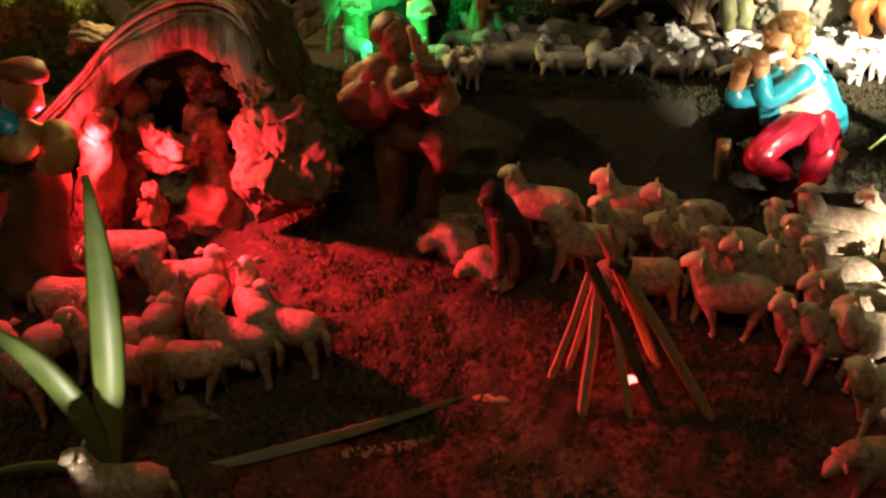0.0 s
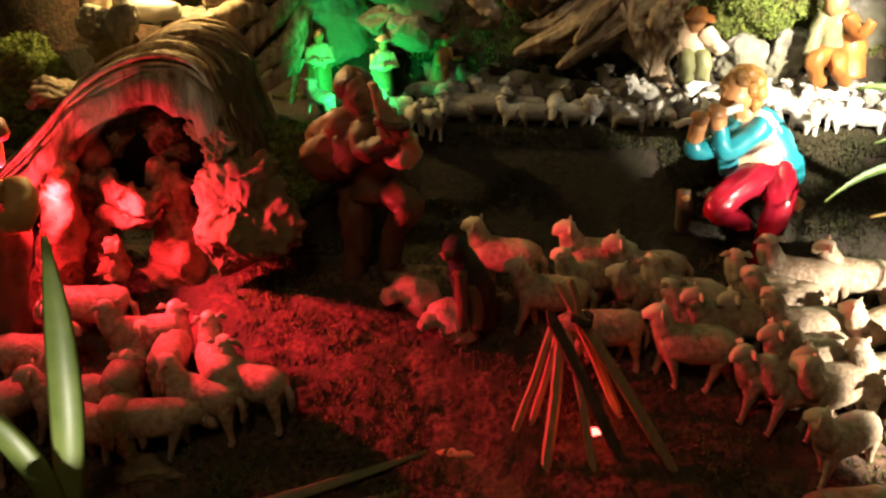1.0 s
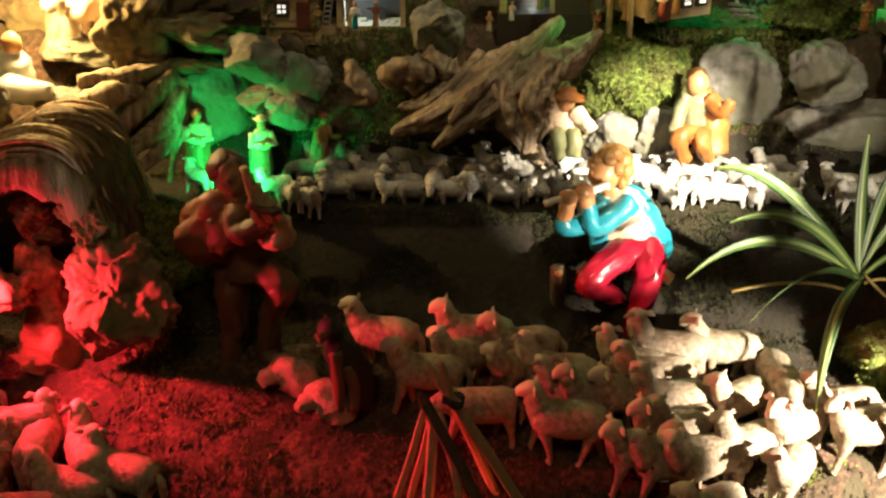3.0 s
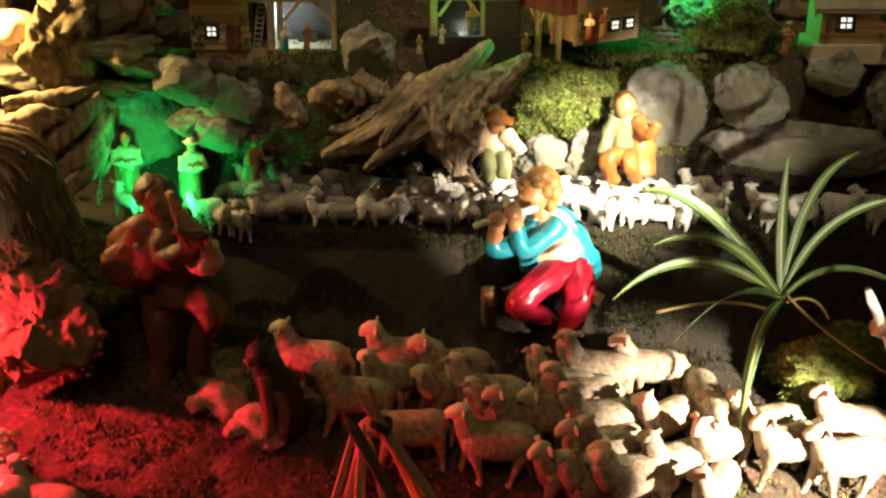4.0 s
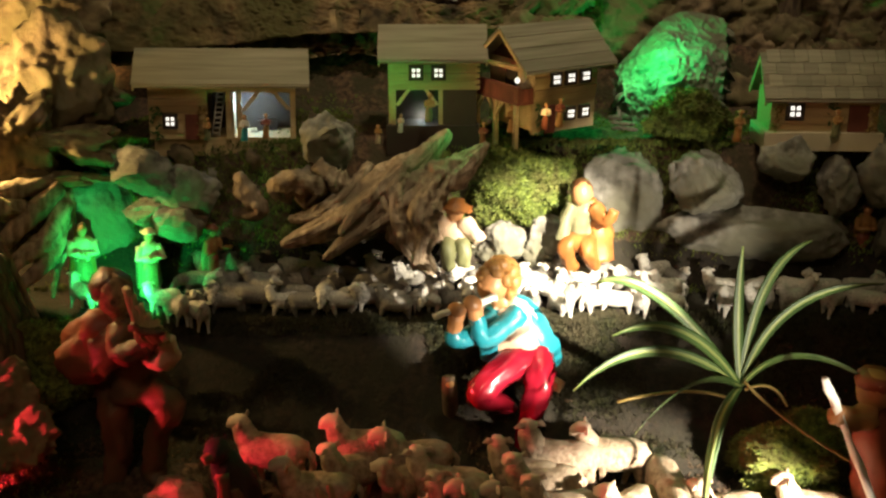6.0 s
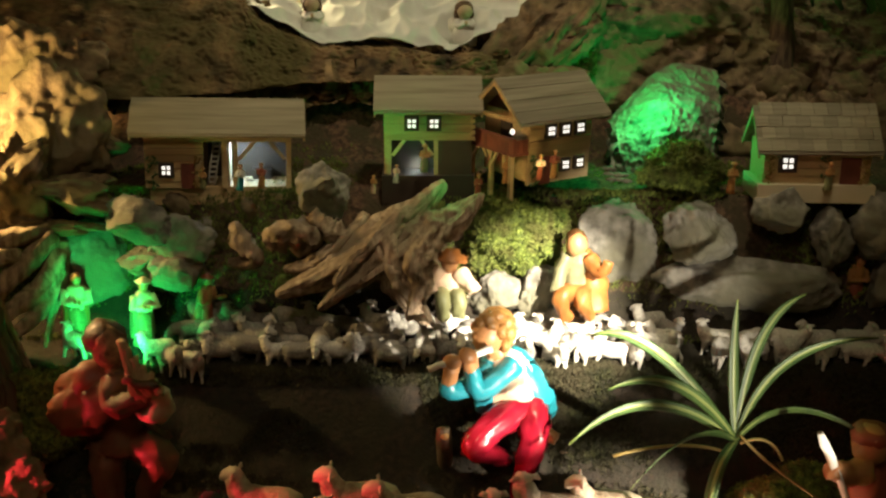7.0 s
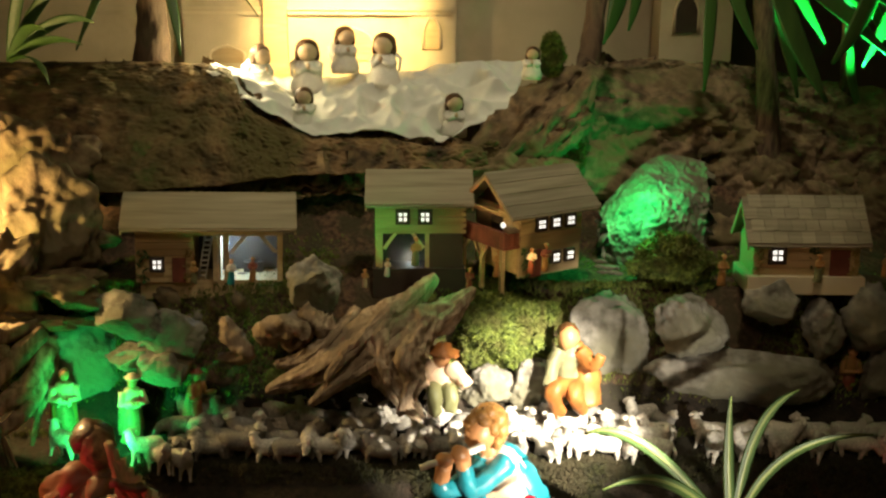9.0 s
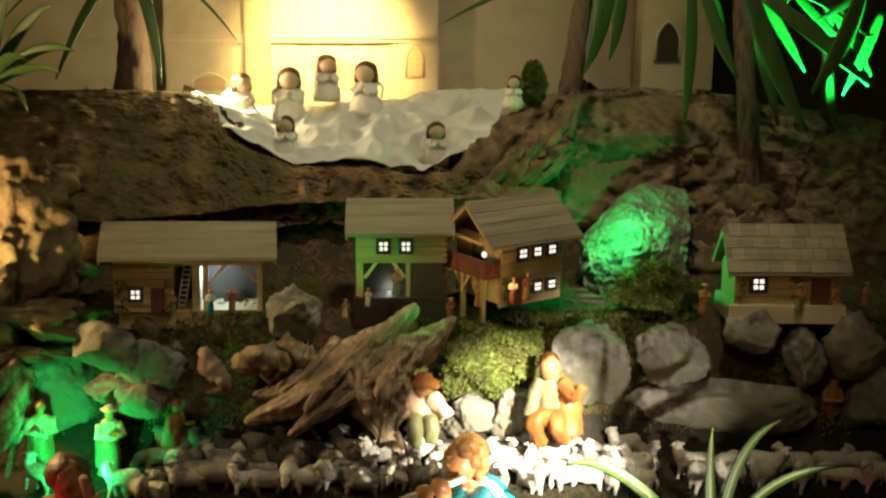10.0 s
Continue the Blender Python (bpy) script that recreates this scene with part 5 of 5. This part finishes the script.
    tube(bm, [(px_, y, pz) for px_, pz in outline], 0.004, 6, side=(0, 1, 0))
    f = part(name, bm, PLASTER, church, "pointed niche moulding")
    bm = bmesh.new()
    vs = [bm.verts.new((px_, y + 0.001, pz)) for px_, pz in outline]
    face = bm.faces.new(vs)
    ext = bmesh.ops.extrude_face_region(bm, geom=[face])
    bmesh.ops.translate(bm, vec=(0, -0.003, 0), verts=[v for v in ext["geom"] if isinstance(v, bmesh.types.BMVert)])
    part("recess", bm, mat, f, "brown recess", smooth=False)


pointed(XN[0], 0.829, 0.020, 0.075, "niche", HOUSEWOOD, 2.570)
pointed(-0.035, 0.802, 0.050, 0.075, "niche", HOUSEWOOD, 2.578)
pointed(-0.332, 0.795, 0.040, 0.040, "niche", HOUSEWOOD, 2.578)
X2 = (0.680, 2.520, 0.932)
slab("tower", church, (X2[0], 2.52, 0.55), (X2[0] + 0.17, 2.60, 1.35), PLASTER, "cream plaster pier")
pointed(X2[0] + 0.06, 0.871, 0.028, 0.09, "niche", DARKBOARD, 2.515)
for name, lo, hi in (("wall_left", (-3.1, -3, -0.36), (-3.0, 3.1, 3.6)), ("wall_right", (3.2, -3, -0.36), (3.3, 3.1, 3.6)), ("wall_back", (-3.1, -3.1, -0.36), (3.3, -3.0, 3.6)),
                     ("floor", (-3.1, -3.1, -0.46), (3.3, 3.1, -0.36)), ("ceiling", (-3.1, -3.1, 3.6), (3.3, 3.2, 3.7))):
    bm = bmesh.new()
    box(bm, lo, hi)
    tagged(part(name, bm, PLASTER if name != "floor" else STONE, smooth=False), "dim plain " + name.replace("_", " ") + " of the hall", name.split("_")[0], kind="structure")
bm = bmesh.new()
box(bm, (-6, 3.1, -1), (6, 3.2, 4))
tagged(part("backdrop_wall", bm, DARKBOARD, smooth=False), "dark wall behind the scenery", "wall", kind="structure")


def tulle():
    bm = bmesh.new()
    front = [(-0.300, 2.14, 0.772), (-0.198, 2.09, 0.722), (-0.077, 2.07, 0.676), (0.009, 2.07, 0.692), (0.090, 2.07, 0.684), (0.164, 2.07, 0.674), (0.205, 2.09, 0.700), (0.290, 2.12, 0.730)]
    back = [(-0.300, 2.30, 0.760), (-0.179, 2.40, 0.755), (-0.070, 2.40, 0.760), (-0.008, 2.40, 0.775), (0.090, 2.40, 0.785), (0.187, 2.40, 0.815), (0.270, 2.38, 0.830), (0.350, 2.34, 0.835)]
    nu, nv = 150, 80

    def along(line, u):
        t = u * (len(line) - 1)
        k = min(int(t), len(line) - 2)
        return Vector(line[k]).lerp(Vector(line[k + 1]), t - k)

    grid = []
    for j in range(nv + 1):
        v = j / nv
        row = []
        for i in range(nu + 1):
            u = i / nu
            p = along(front, u).lerp(along(back, u), v)
            q = Vector((p.x * 8.5 + p.y * 3, p.y * 8 - p.x * 3, 0))
            soft = math.sin(math.pi * (0.05 + v * 0.90)) ** 0.6
            crease = (0.8 - 2.2 * abs(noise.noise(q))) * 0.030 + (0.8 - 2.2 * abs(noise.noise(q * 2.0 + Vector((5, 1, 0))))) * 0.018 + 0.003 * noise.noise(q * 6)
            fold = soft * crease
            p.z += fold + 0.004
            p.y -= 0.6 * fold + 0.010 * (1 - v) * noise.noise(q * 2)
            row.append(bm.verts.new(p))
        grid.append(row)
    for j in range(nv):
        for i in range(nu):
            bm.faces.new((grid[j][i], grid[j][i + 1], grid[j + 1][i + 1], grid[j + 1][i]))
    ob = part("tulle_cloth", bm, TULLE)
    m = ob.modifiers.new("thick", "SOLIDIFY")
    m.thickness = 0.0015
    return tagged(ob, "crumpled white tulle cloth draped under the angels", "cloth")


tulle()

# ---- palms and hanging leaves ----
def palm(name, foot, top, r, leaves, label, mat=LEAF):
    p = empty(name, Matrix(), label, "plant")
    bm = bmesh.new()
    foot, top = Vector(foot), Vector(top)
    gnarl(bm, [foot, foot.lerp(top, 0.35) + Vector((0.005, 0, 0)), foot.lerp(top, 0.7), top], [r * 1.3, r, r * 0.95, r * 0.9], 12, 30, 0.18, foot.x * 10)
    part("trunk", bm, BARK if mat is LEAF else WOOD, p, "ringed trunk")
    for mid, tip, w in leaves:
        bm = bmesh.new()
        strap(bm, bez(top, mid, tip, 12), w)
        part("leaf", bm, LEAF, p)
    return p


palm("palm", (0.817, 2.100, 0.672), (0.765, 2.120, 1.062), 0.021, [((0.604, 2.100, 1.124), (0.515, 2.100, 1.033), 0.014), ((0.884, 2.200, 1.129), (1.051, 2.150, 0.992), 0.016)], "slim palm with a ringed grey trunk")
palm("palm", (1.023, 2.250, 0.714), (0.987, 2.250, 1.128), 0.013, [((0.864, 2.200, 1.106), (0.825, 2.200, 0.966), 0.016)], "slim palm lit green behind the rocks")
drape = empty("broadleaf_palm", Matrix(), "crown of long broad green leaves hanging down", "plant")
for base, mid, tip, w in (
    ((0.627, 2.000, 1.079), (0.644, 2.000, 0.949), (0.644, 2.000, 0.820), 0.013),
    ((0.643, 2.000, 1.080), (0.677, 2.000, 0.992), (0.734, 2.000, 0.904), 0.014),
    ((0.709, 2.180, 1.084), (0.732, 2.180, 1.031), (0.761, 2.180, 0.968), 0.014),
    ((0.720, 1.990, 1.096), (0.783, 1.990, 0.938), (0.875, 1.990, 0.817), 0.021),
    ((0.784, 2.170, 1.068), (0.838, 2.170, 0.960), (0.887, 2.170, 0.812), 0.017),
    ((0.815, 2.170, 1.070), (0.857, 2.170, 1.018), (0.927, 2.170, 0.924), 0.013),
    ((0.939, 1.980, 1.091), (0.925, 1.980, 0.979), (0.870, 1.980, 0.888), 0.019),
    ((0.763, 2.020, 1.060), (0.885, 2.020, 0.997), (0.994, 2.020, 0.908), 0.018),
    ((0.936, 2.180, 1.101), (1.007, 2.180, 1.017), (1.070, 2.180, 0.926), 0.016),
    ((1.064, 2.160, 1.054), (1.045, 2.160, 0.975), (1.006, 2.160, 0.882), 0.014),
    ((0.869, 2.180, 1.096), (0.934, 2.180, 1.034), (1.005, 2.180, 0.989), 0.010),
    ((0.992, 2.200, 0.937), (0.995, 2.200, 0.844), (1.047, 2.200, 0.775), 0.011),
    ((0.490, 2.050, 1.072), (0.485, 2.050, 0.968), (0.456, 2.050, 0.895), 0.014),
    ((0.519, 2.070, 1.075), (0.520, 2.070, 0.992), (0.505, 2.070, 0.921), 0.012),
    ((0.987, 2.000, 1.106), (0.951, 2.000, 1.073), (0.864, 2.000, 1.016), 0.010)):
    bm = bmesh.new()
    strap(bm, bez(base, mid, tip, 12), w)
    part("leaf", bm, LEAF, drape)
palm("palm", (0.452, 2.240, 0.770), (0.494, 2.320, 1.087), 0.022, [
    ((0.529, 2.250, 1.075), (0.485, 2.200, 0.890), 0.014), ((0.553, 2.250, 1.065), (0.537, 2.200, 0.950), 0.012), ((0.393, 2.300, 1.102), (0.196, 2.300, 0.972), 0.008)], "thick-stemmed palm behind the rocks")
palm("palm", (-0.432, 2.250, 0.779), (-0.449, 2.260, 1.037), 0.030, [
    ((-0.320, 2.200, 1.042), (-0.211, 2.200, 0.897), 0.008), ((-0.384, 2.200, 0.973), (-0.354, 2.150, 0.812), 0.012), ((-0.505, 2.200, 0.996), (-0.555, 2.150, 0.809), 0.012),
    ((-0.613, 2.200, 1.021), (-0.672, 2.150, 0.887), 0.012)], "thick palm trunk lit yellow")
grass = empty("spider_plant", Matrix(), "striped spider plant at the rim of the rocks", "plant")
for mid, tip in (((-0.564, 2.050, 0.894), (-0.484, 2.020, 0.869)), ((-0.584, 2.050, 0.933), (-0.524, 2.020, 0.946)), ((-0.578, 2.000, 0.823), (-0.552, 1.980, 0.755)), ((-0.597, 2.000, 0.891), (-0.542, 1.980, 0.836)), ((-0.617, 2.000, 0.910), (-0.580, 1.980, 0.989)),
                 ((-0.575, 2.020, 0.853), (-0.498, 2.000, 0.828))):
    bm = bmesh.new()
    strap(bm, bez((-0.647, 2.050, 0.785), mid, tip, 12), 0.011)
    part("leaf", bm, LEAF, grass)

# ---- village folk ----
for at, h, robe, top in (((-0.176, 1.710, 0.477), 0.042, TEAL, WHITEPAINT), ((-0.238, 1.720, 0.472), 0.036, OLIVE, OCHRE), ((-0.143, 1.720, 0.481), 0.040, OCHRE, RUST), ((0.121, 1.730, 0.522), 0.046, OLIVE, OCHRE),
                         ((0.254, 1.700, 0.519), 0.044, OCHRE, OCHRE), ((0.306, 1.680, 0.532), 0.042, RUST, SHIRT), ((0.330, 1.690, 0.535), 0.046, OCHRE, RUST), ((0.624, 1.700, 0.526), 0.052, OCHRE, OCHRE),
                         ((0.779, 1.690, 0.544), 0.046, OLIVE, OCHRE), ((0.894, 1.700, 0.556), 0.040, OCHRE, OCHRE), ((0.041, 1.680, 0.493), 0.030, SHIRT, OCHRE), ((0.208, 1.670, 0.500), 0.038, RUST, RUST), ((0.076, 1.710, 0.506), 0.030, WHITEPAINT, SHIRT)):
    figure("villager_figurine", at, h, 10, robe, top, None, hat=OCHRE, arms="fold", label="tiny painted villager figurine by the houses", group="villagers")
for i in range(7):
    tagged(rock(Vector((0.447, 1.700, 0.535)) + Vector((0.012 * (i % 3) - 0.02, 0.012 * (i // 3), 0.006 * (i // 3))), (0.012, 0.008, 0.004), STONE, 200 + i, 0.4, "flat pale pebble in a small heap", name="pebble", sub=2), category="pebble", group="pebble heap")

# ---- foreground bits ----
tagged(rock((-0.497, 1.027, -0.086), (0.052, 0.03, 0.020), BROWNSTONE, 90, 0.4, "flat angular stone lying on the soil", name="flat_stone"), category="stone")
bm = bmesh.new()
strap(bm, bez((-0.482, 0.933, -0.105), (-0.309, 0.980, -0.072), (-0.126, 1.114, -0.053), 14), 0.008, 0, 0.07)
tagged(part("fallen_leaf", bm, OLIVE), "long withered fallen leaf lying on the soil", "leaf")
bm = bmesh.new()
strap(bm, bez((-0.373, 0.996, -0.092), (-0.252, 0.980, -0.095), (-0.153, 1.058, -0.078), 14), 0.010, 0, 0.07)
tagged(part("fallen_leaf", bm, OLIVE), "long withered fallen leaf lying on the soil", "leaf")
sheep((-0.500, 0.855, -0.119), 190, 0, 1.0)
bm = bmesh.new()
ball(bm, (-0.109, 1.105, -0.056), (0.034, 0.012, 0.006), 0, 2)
tagged(part("wood_chip", bm, STICK), "thin wood chip on the soil", "wood chip")


# ---- fibres over the grotto ----
bm = bmesh.new()
r = random.Random(5)
for k in range(46):
    d = Vector((r.uniform(-0.01, 0.01), 0.20 * r.random() ** 1.5 - 0.012, 0.024 + 0.03 * r.random()))
    pts = [Vector(p) + d + 0.006 * noise.noise_vector(Vector((k * 3.3, i * 0.9, 1))) for i, p in enumerate((
        (-0.846, 1.300, 0.109), (-0.743, 1.300, 0.203), (-0.664, 1.310, 0.286), (-0.590, 1.330, 0.326), (-0.525, 1.350, 0.313), (-0.503, 1.370, 0.247), (-0.477, 1.380, 0.158)))]
    gnarl(bm, pts, [0.002, 0.0035, 0.004, 0.004, 0.004, 0.0035, 0.002], 5, 30, 0.3, k)
tagged(part("fibre", bm, WOOD, grotto, "fine grey root fibres"), kind="stuff")

# ---- crags in the warm corner ----
for i, (at, sz) in enumerate((((-0.555, 1.900, 0.623), (0.10, 0.06, 0.09)), ((-0.451, 1.700, 0.459), (0.10, 0.05, 0.035)), ((-0.444, 1.820, 0.516), (0.06, 0.05, 0.05)), ((-0.532, 1.680, 0.460), (0.07, 0.05, 0.08)),
                              ((-0.549, 1.720, 0.458), (0.05, 0.04, 0.05)))):
    tagged(rock(at, sz, BROWNSTONE, 300 + i, 0.8, "craggy rock glowing in warm light", name="crag"), category="rock", group="crags in warm light")
carved("guardian_figurine", [((-0.698, 1.600, 0.440), (0.016, 0.016, 0.02), 1), ([(-0.698, 1.600, 0.430), (-0.698, 1.600, 0.409), (-0.699, 1.600, 0.382), (-0.699, 1.590, 0.347)], [0.012, 0.026, 0.030, 0.040], 0, 0.8),
      ([(-0.718, 1.580, 0.381), (-0.682, 1.570, 0.376), (-0.628, 1.570, 0.376)], [0.014, 0.02, 0.012], 0, 1.0)], [WHITEPAINT, SKIN], "white-robed figurine shining in the warm lamp", wobble=0.003)
for i, (a, b, r0) in enumerate((((-0.793, 1.600, 0.305), (-0.778, 1.660, 0.583), 0.022), ((-0.671, 1.740, 0.384), (-0.688, 1.780, 0.593), 0.030), ((-0.533, 1.740, 0.383), (-0.523, 1.780, 0.528), 0.018))):
    bm = bmesh.new()
    a, b = Vector(a), Vector(b)
    gnarl(bm, [a, a.lerp(b, 0.4) + Vector((0.006, 0, 0)), a.lerp(b, 0.7), b], [r0 * 1.3, r0, r0 * 0.9, r0 * 0.8], 16, 30, 0.4, 90 + i)
    tagged(part("tree_stump", bm, WOOD), "upright weathered stump glowing in warm light", "stump", "stumps in warm light")
for i, (at, sz) in enumerate((((-0.593, 1.700, 0.440), (0.035, 0.03, 0.03)), ((-0.512, 1.680, 0.407), (0.06, 0.03, 0.016)), ((-0.735, 1.580, 0.315), (0.045, 0.03, 0.04)), ((-0.443, 1.670, 0.409), (0.07, 0.02, 0.012)), ((-0.752, 1.800, 0.435), (0.09, 0.04, 0.06)))):
    tagged(rock(at, sz, BROWNSTONE, 320 + i, 0.6, "craggy rock glowing in warm light", name="crag"), category="rock", group="crags in warm light")
tagged(rock((-0.579, 1.580, 0.355), (0.095, 0.03, 0.026), STONE, 330, 0.3, "long flat pointed stone under green light"), category="stone")
carved("ox_figurine", [([(-0.562, 1.680, 0.490), (-0.590, 1.680, 0.494), (-0.622, 1.675, 0.490), (-0.640, 1.670, 0.484)], [0.018, 0.026, 0.026, 0.014], 0, 1.0),
      ([(-0.632, 1.665, 0.490), (-0.648, 1.655, 0.498), (-0.660, 1.648, 0.486)], [0.018, 0.016, 0.009], 0, 1.0), ([(-0.640, 1.655, 0.506), (-0.636, 1.650, 0.516), (-0.628, 1.648, 0.520)], [0.004, 0.003, 0.001], 1, 1.0),
      ([(-0.624, 1.672, 0.480), (-0.626, 1.670, 0.446)], [0.011, 0.007], 0, 1.0), ([(-0.608, 1.684, 0.480), (-0.608, 1.684, 0.446)], [0.010, 0.007], 0, 1.0),
      ([(-0.580, 1.672, 0.480), (-0.588, 1.670, 0.446)], [0.011, 0.007], 0, 1.0), ([(-0.566, 1.684, 0.480), (-0.566, 1.684, 0.446)], [0.010, 0.007], 0, 1.0)], [SHIRT, OCHRE],
      "pale ox figurine standing on the rocks in warm light", "ox figurine", wobble=0.002)
for i, (at, sz) in enumerate((((-0.735, 1.500, 0.375), (0.030, 0.03, 0.034)), ((-0.688, 1.500, 0.368), (0.028, 0.03, 0.034)), ((-0.600, 1.690, 0.418), (0.10, 0.04, 0.026)))):
    rock(at, sz, STONE, 340 + i, 0.3, "grey rounded stone above the grotto")
# small filler stones and roots between the large stones of the wall
r = random.Random(21)
for i in range(46):
    x = r.uniform(-0.50, 1.05)
    z = r.uniform(0.26, 0.46)
    q = r.uniform(0.012, 0.030)
    tagged(rock((x, 1.685 + (z - 0.25) * 0.35 + r.uniform(0.0, 0.03), z), (q * 1.3, q, q), (STONE, BROWNSTONE, MOSS)[i % 3], 400 + i, 0.6, "small dark stone wedged in the terrace wall", sub=3), category="stone")
r = random.Random(33)
for i in range(12):
    x = r.uniform(0.66, 1.2)
    z = r.uniform(0.53, 0.72)
    q = r.uniform(0.025, 0.05)
    tagged(rock((x, 1.98 + (z - 0.5) * 0.75, z), (q * 1.5, q, q), BROWNSTONE, 500 + i, 0.8, "dark brown rock on the slope above the village", name="slope_rock", sub=4), category="rock", group="slope rocks")


def furry(ob, count, size, mat, seed):
    """Short moss blades standing on a mound, as one part."""
    r = random.Random(seed)
    polys = list(ob.data.polygons)
    w = np.array([p.area for p in polys])
    picks = np.random.RandomState(seed).choice(len(polys), count, p=w / w.sum())
    verts, faces = [], []
    for k in picks:
        c, n = polys[k].center, polys[k].normal
        j = Vector((r.gauss(0, 1), r.gauss(0, 1), r.gauss(0, 1)))
        t = n.cross(j).normalized() * size * 0.28
        tip = c + (n + 0.55 * j).normalized() * size * r.uniform(0.5, 1.3)
        b = len(verts)
        o = j * size * 0.3
        verts += [tuple(c + o - t - n * 0.001), tuple(c + o + t - n * 0.001), tuple(tip + o)]
        faces.append((b, b + 1, b + 2))
    me = bpy.data.meshes.new("moss_fur")
    me.from_pydata(verts, [], faces)
    me.materials.append(mat)
    o = new("moss_fur", me)
    o.parent = ob
    return tagged(o, "short moss blades", kind="stuff")


for i, o in enumerate([o for o in scene.objects if o.name.startswith(("mossy_boulder", "moss_mound"))]):
    furry(o, 16000 if o.name.startswith("mossy") else 7000, 0.0055, MOSS, i)


# ---- soil crumbs and moss, one sheet each ----
def scatter(name, count, region, size, mat, label, seed, blades=False, keep=None):
    r = random.Random(seed)
    verts, faces = [], []
    while count > 0:
        x, y = r.uniform(region[0], region[1]), r.uniform(region[2], region[3])
        count -= 1
        if keep is not None and noise.noise(Vector((x * 6, y * 6, seed))) < keep:
            continue
        z, s, b = height(x, y), r.uniform(0.4, 1.0) * size, len(verts)
        if blades:
            for _ in range(4):
                a, l, b = r.uniform(0, 6.28), s * r.uniform(0.6, 1.4), len(verts)
                dx, dy, w = math.cos(a) * l * 0.8, math.sin(a) * l * 0.8, s * 0.22
                ox, oy = x + r.uniform(-s, s), y + r.uniform(-s, s)
                verts += [(ox - dy / l * w, oy + dx / l * w, z - 0.002), (ox + dy / l * w, oy - dx / l * w, z - 0.002), (ox + dx * 0.6, oy + dy * 0.6, z + l * 0.9), (ox + dx, oy + dy, z + l * 0.6)]
                faces += [(b, b + 1, b + 2), (b + 1, b + 3, b + 2), (b + 2, b + 3, b)]
        else:
            e = [r.uniform(0.5, 1.0) * s for _ in range(6)]
            z += s * 0.3
            verts += [(x + e[0], y, z), (x, y + e[1], z + s * 0.2), (x - e[2], y, z), (x, y - e[3], z - s * 0.1), (x + s * 0.2, y, z + e[4]), (x, y, z - e[5])]
            faces += [(b, b + 1, b + 4), (b + 1, b + 2, b + 4), (b + 2, b + 3, b + 4), (b + 3, b, b + 4), (b + 1, b, b + 5), (b + 2, b + 1, b + 5), (b + 3, b + 2, b + 5), (b, b + 3, b + 5)]
    me = bpy.data.meshes.new(name)
    me.from_pydata(verts, [], faces)
    me.materials.append(mat)
    return tagged(new(name, me), label, name.replace("_", " "), kind="stuff")


scatter("soil_crumbs", 34000, (-0.75, 0.9, 0.85, 1.46), 0.0040, SOIL, "crumbs of dark brown soil", 1)
scatter("soil_clods", 5200, (-0.75, 0.9, 0.85, 1.46), 0.0068, SOIL, "clods of dark brown soil", 2)
scatter("moss_carpet", 60000, (-0.9, 1.1, 1.44, 1.58), 0.0055, BANKMOSS, "dark damp moss on the bank, with shade put into its colour", 3, True, 0.0)
scatter("moss_tufts", 9000, (-0.8, 1.0, 0.85, 1.40), 0.008, MOSS, "tufts of moss on the soil", 4, True, 0.22)
scatter("village_moss", 9000, (-0.7, 1.2, 1.70, 2.0), 0.007, MOSS, "moss round the village houses", 5, True, -0.1)
scatter("wall_moss", 16000, (-0.6, 1.15, 1.655, 1.78), 0.007, MOSS, "moss and dark weeds between the wall stones", 6, True, -0.3)
# Hides the far sheep's legs; shares the moss darkened for shade.
scatter("edge_moss", 9000, (-0.35, 1.1, 1.555, 1.60), 0.006, BANKMOSS, "longer moss along the terrace edge, darkened for shade", 7, True)

# ---- turn the plan level; the hall's own walls are upright already ----
for ob in list(scene.objects):
    if ob.parent is None and ob is not cam and ob.name not in ("wall_left", "wall_right", "wall_back", "floor", "ceiling", "backdrop_wall"):
        ob.matrix_basis = LEVEL @ ob.matrix_basis
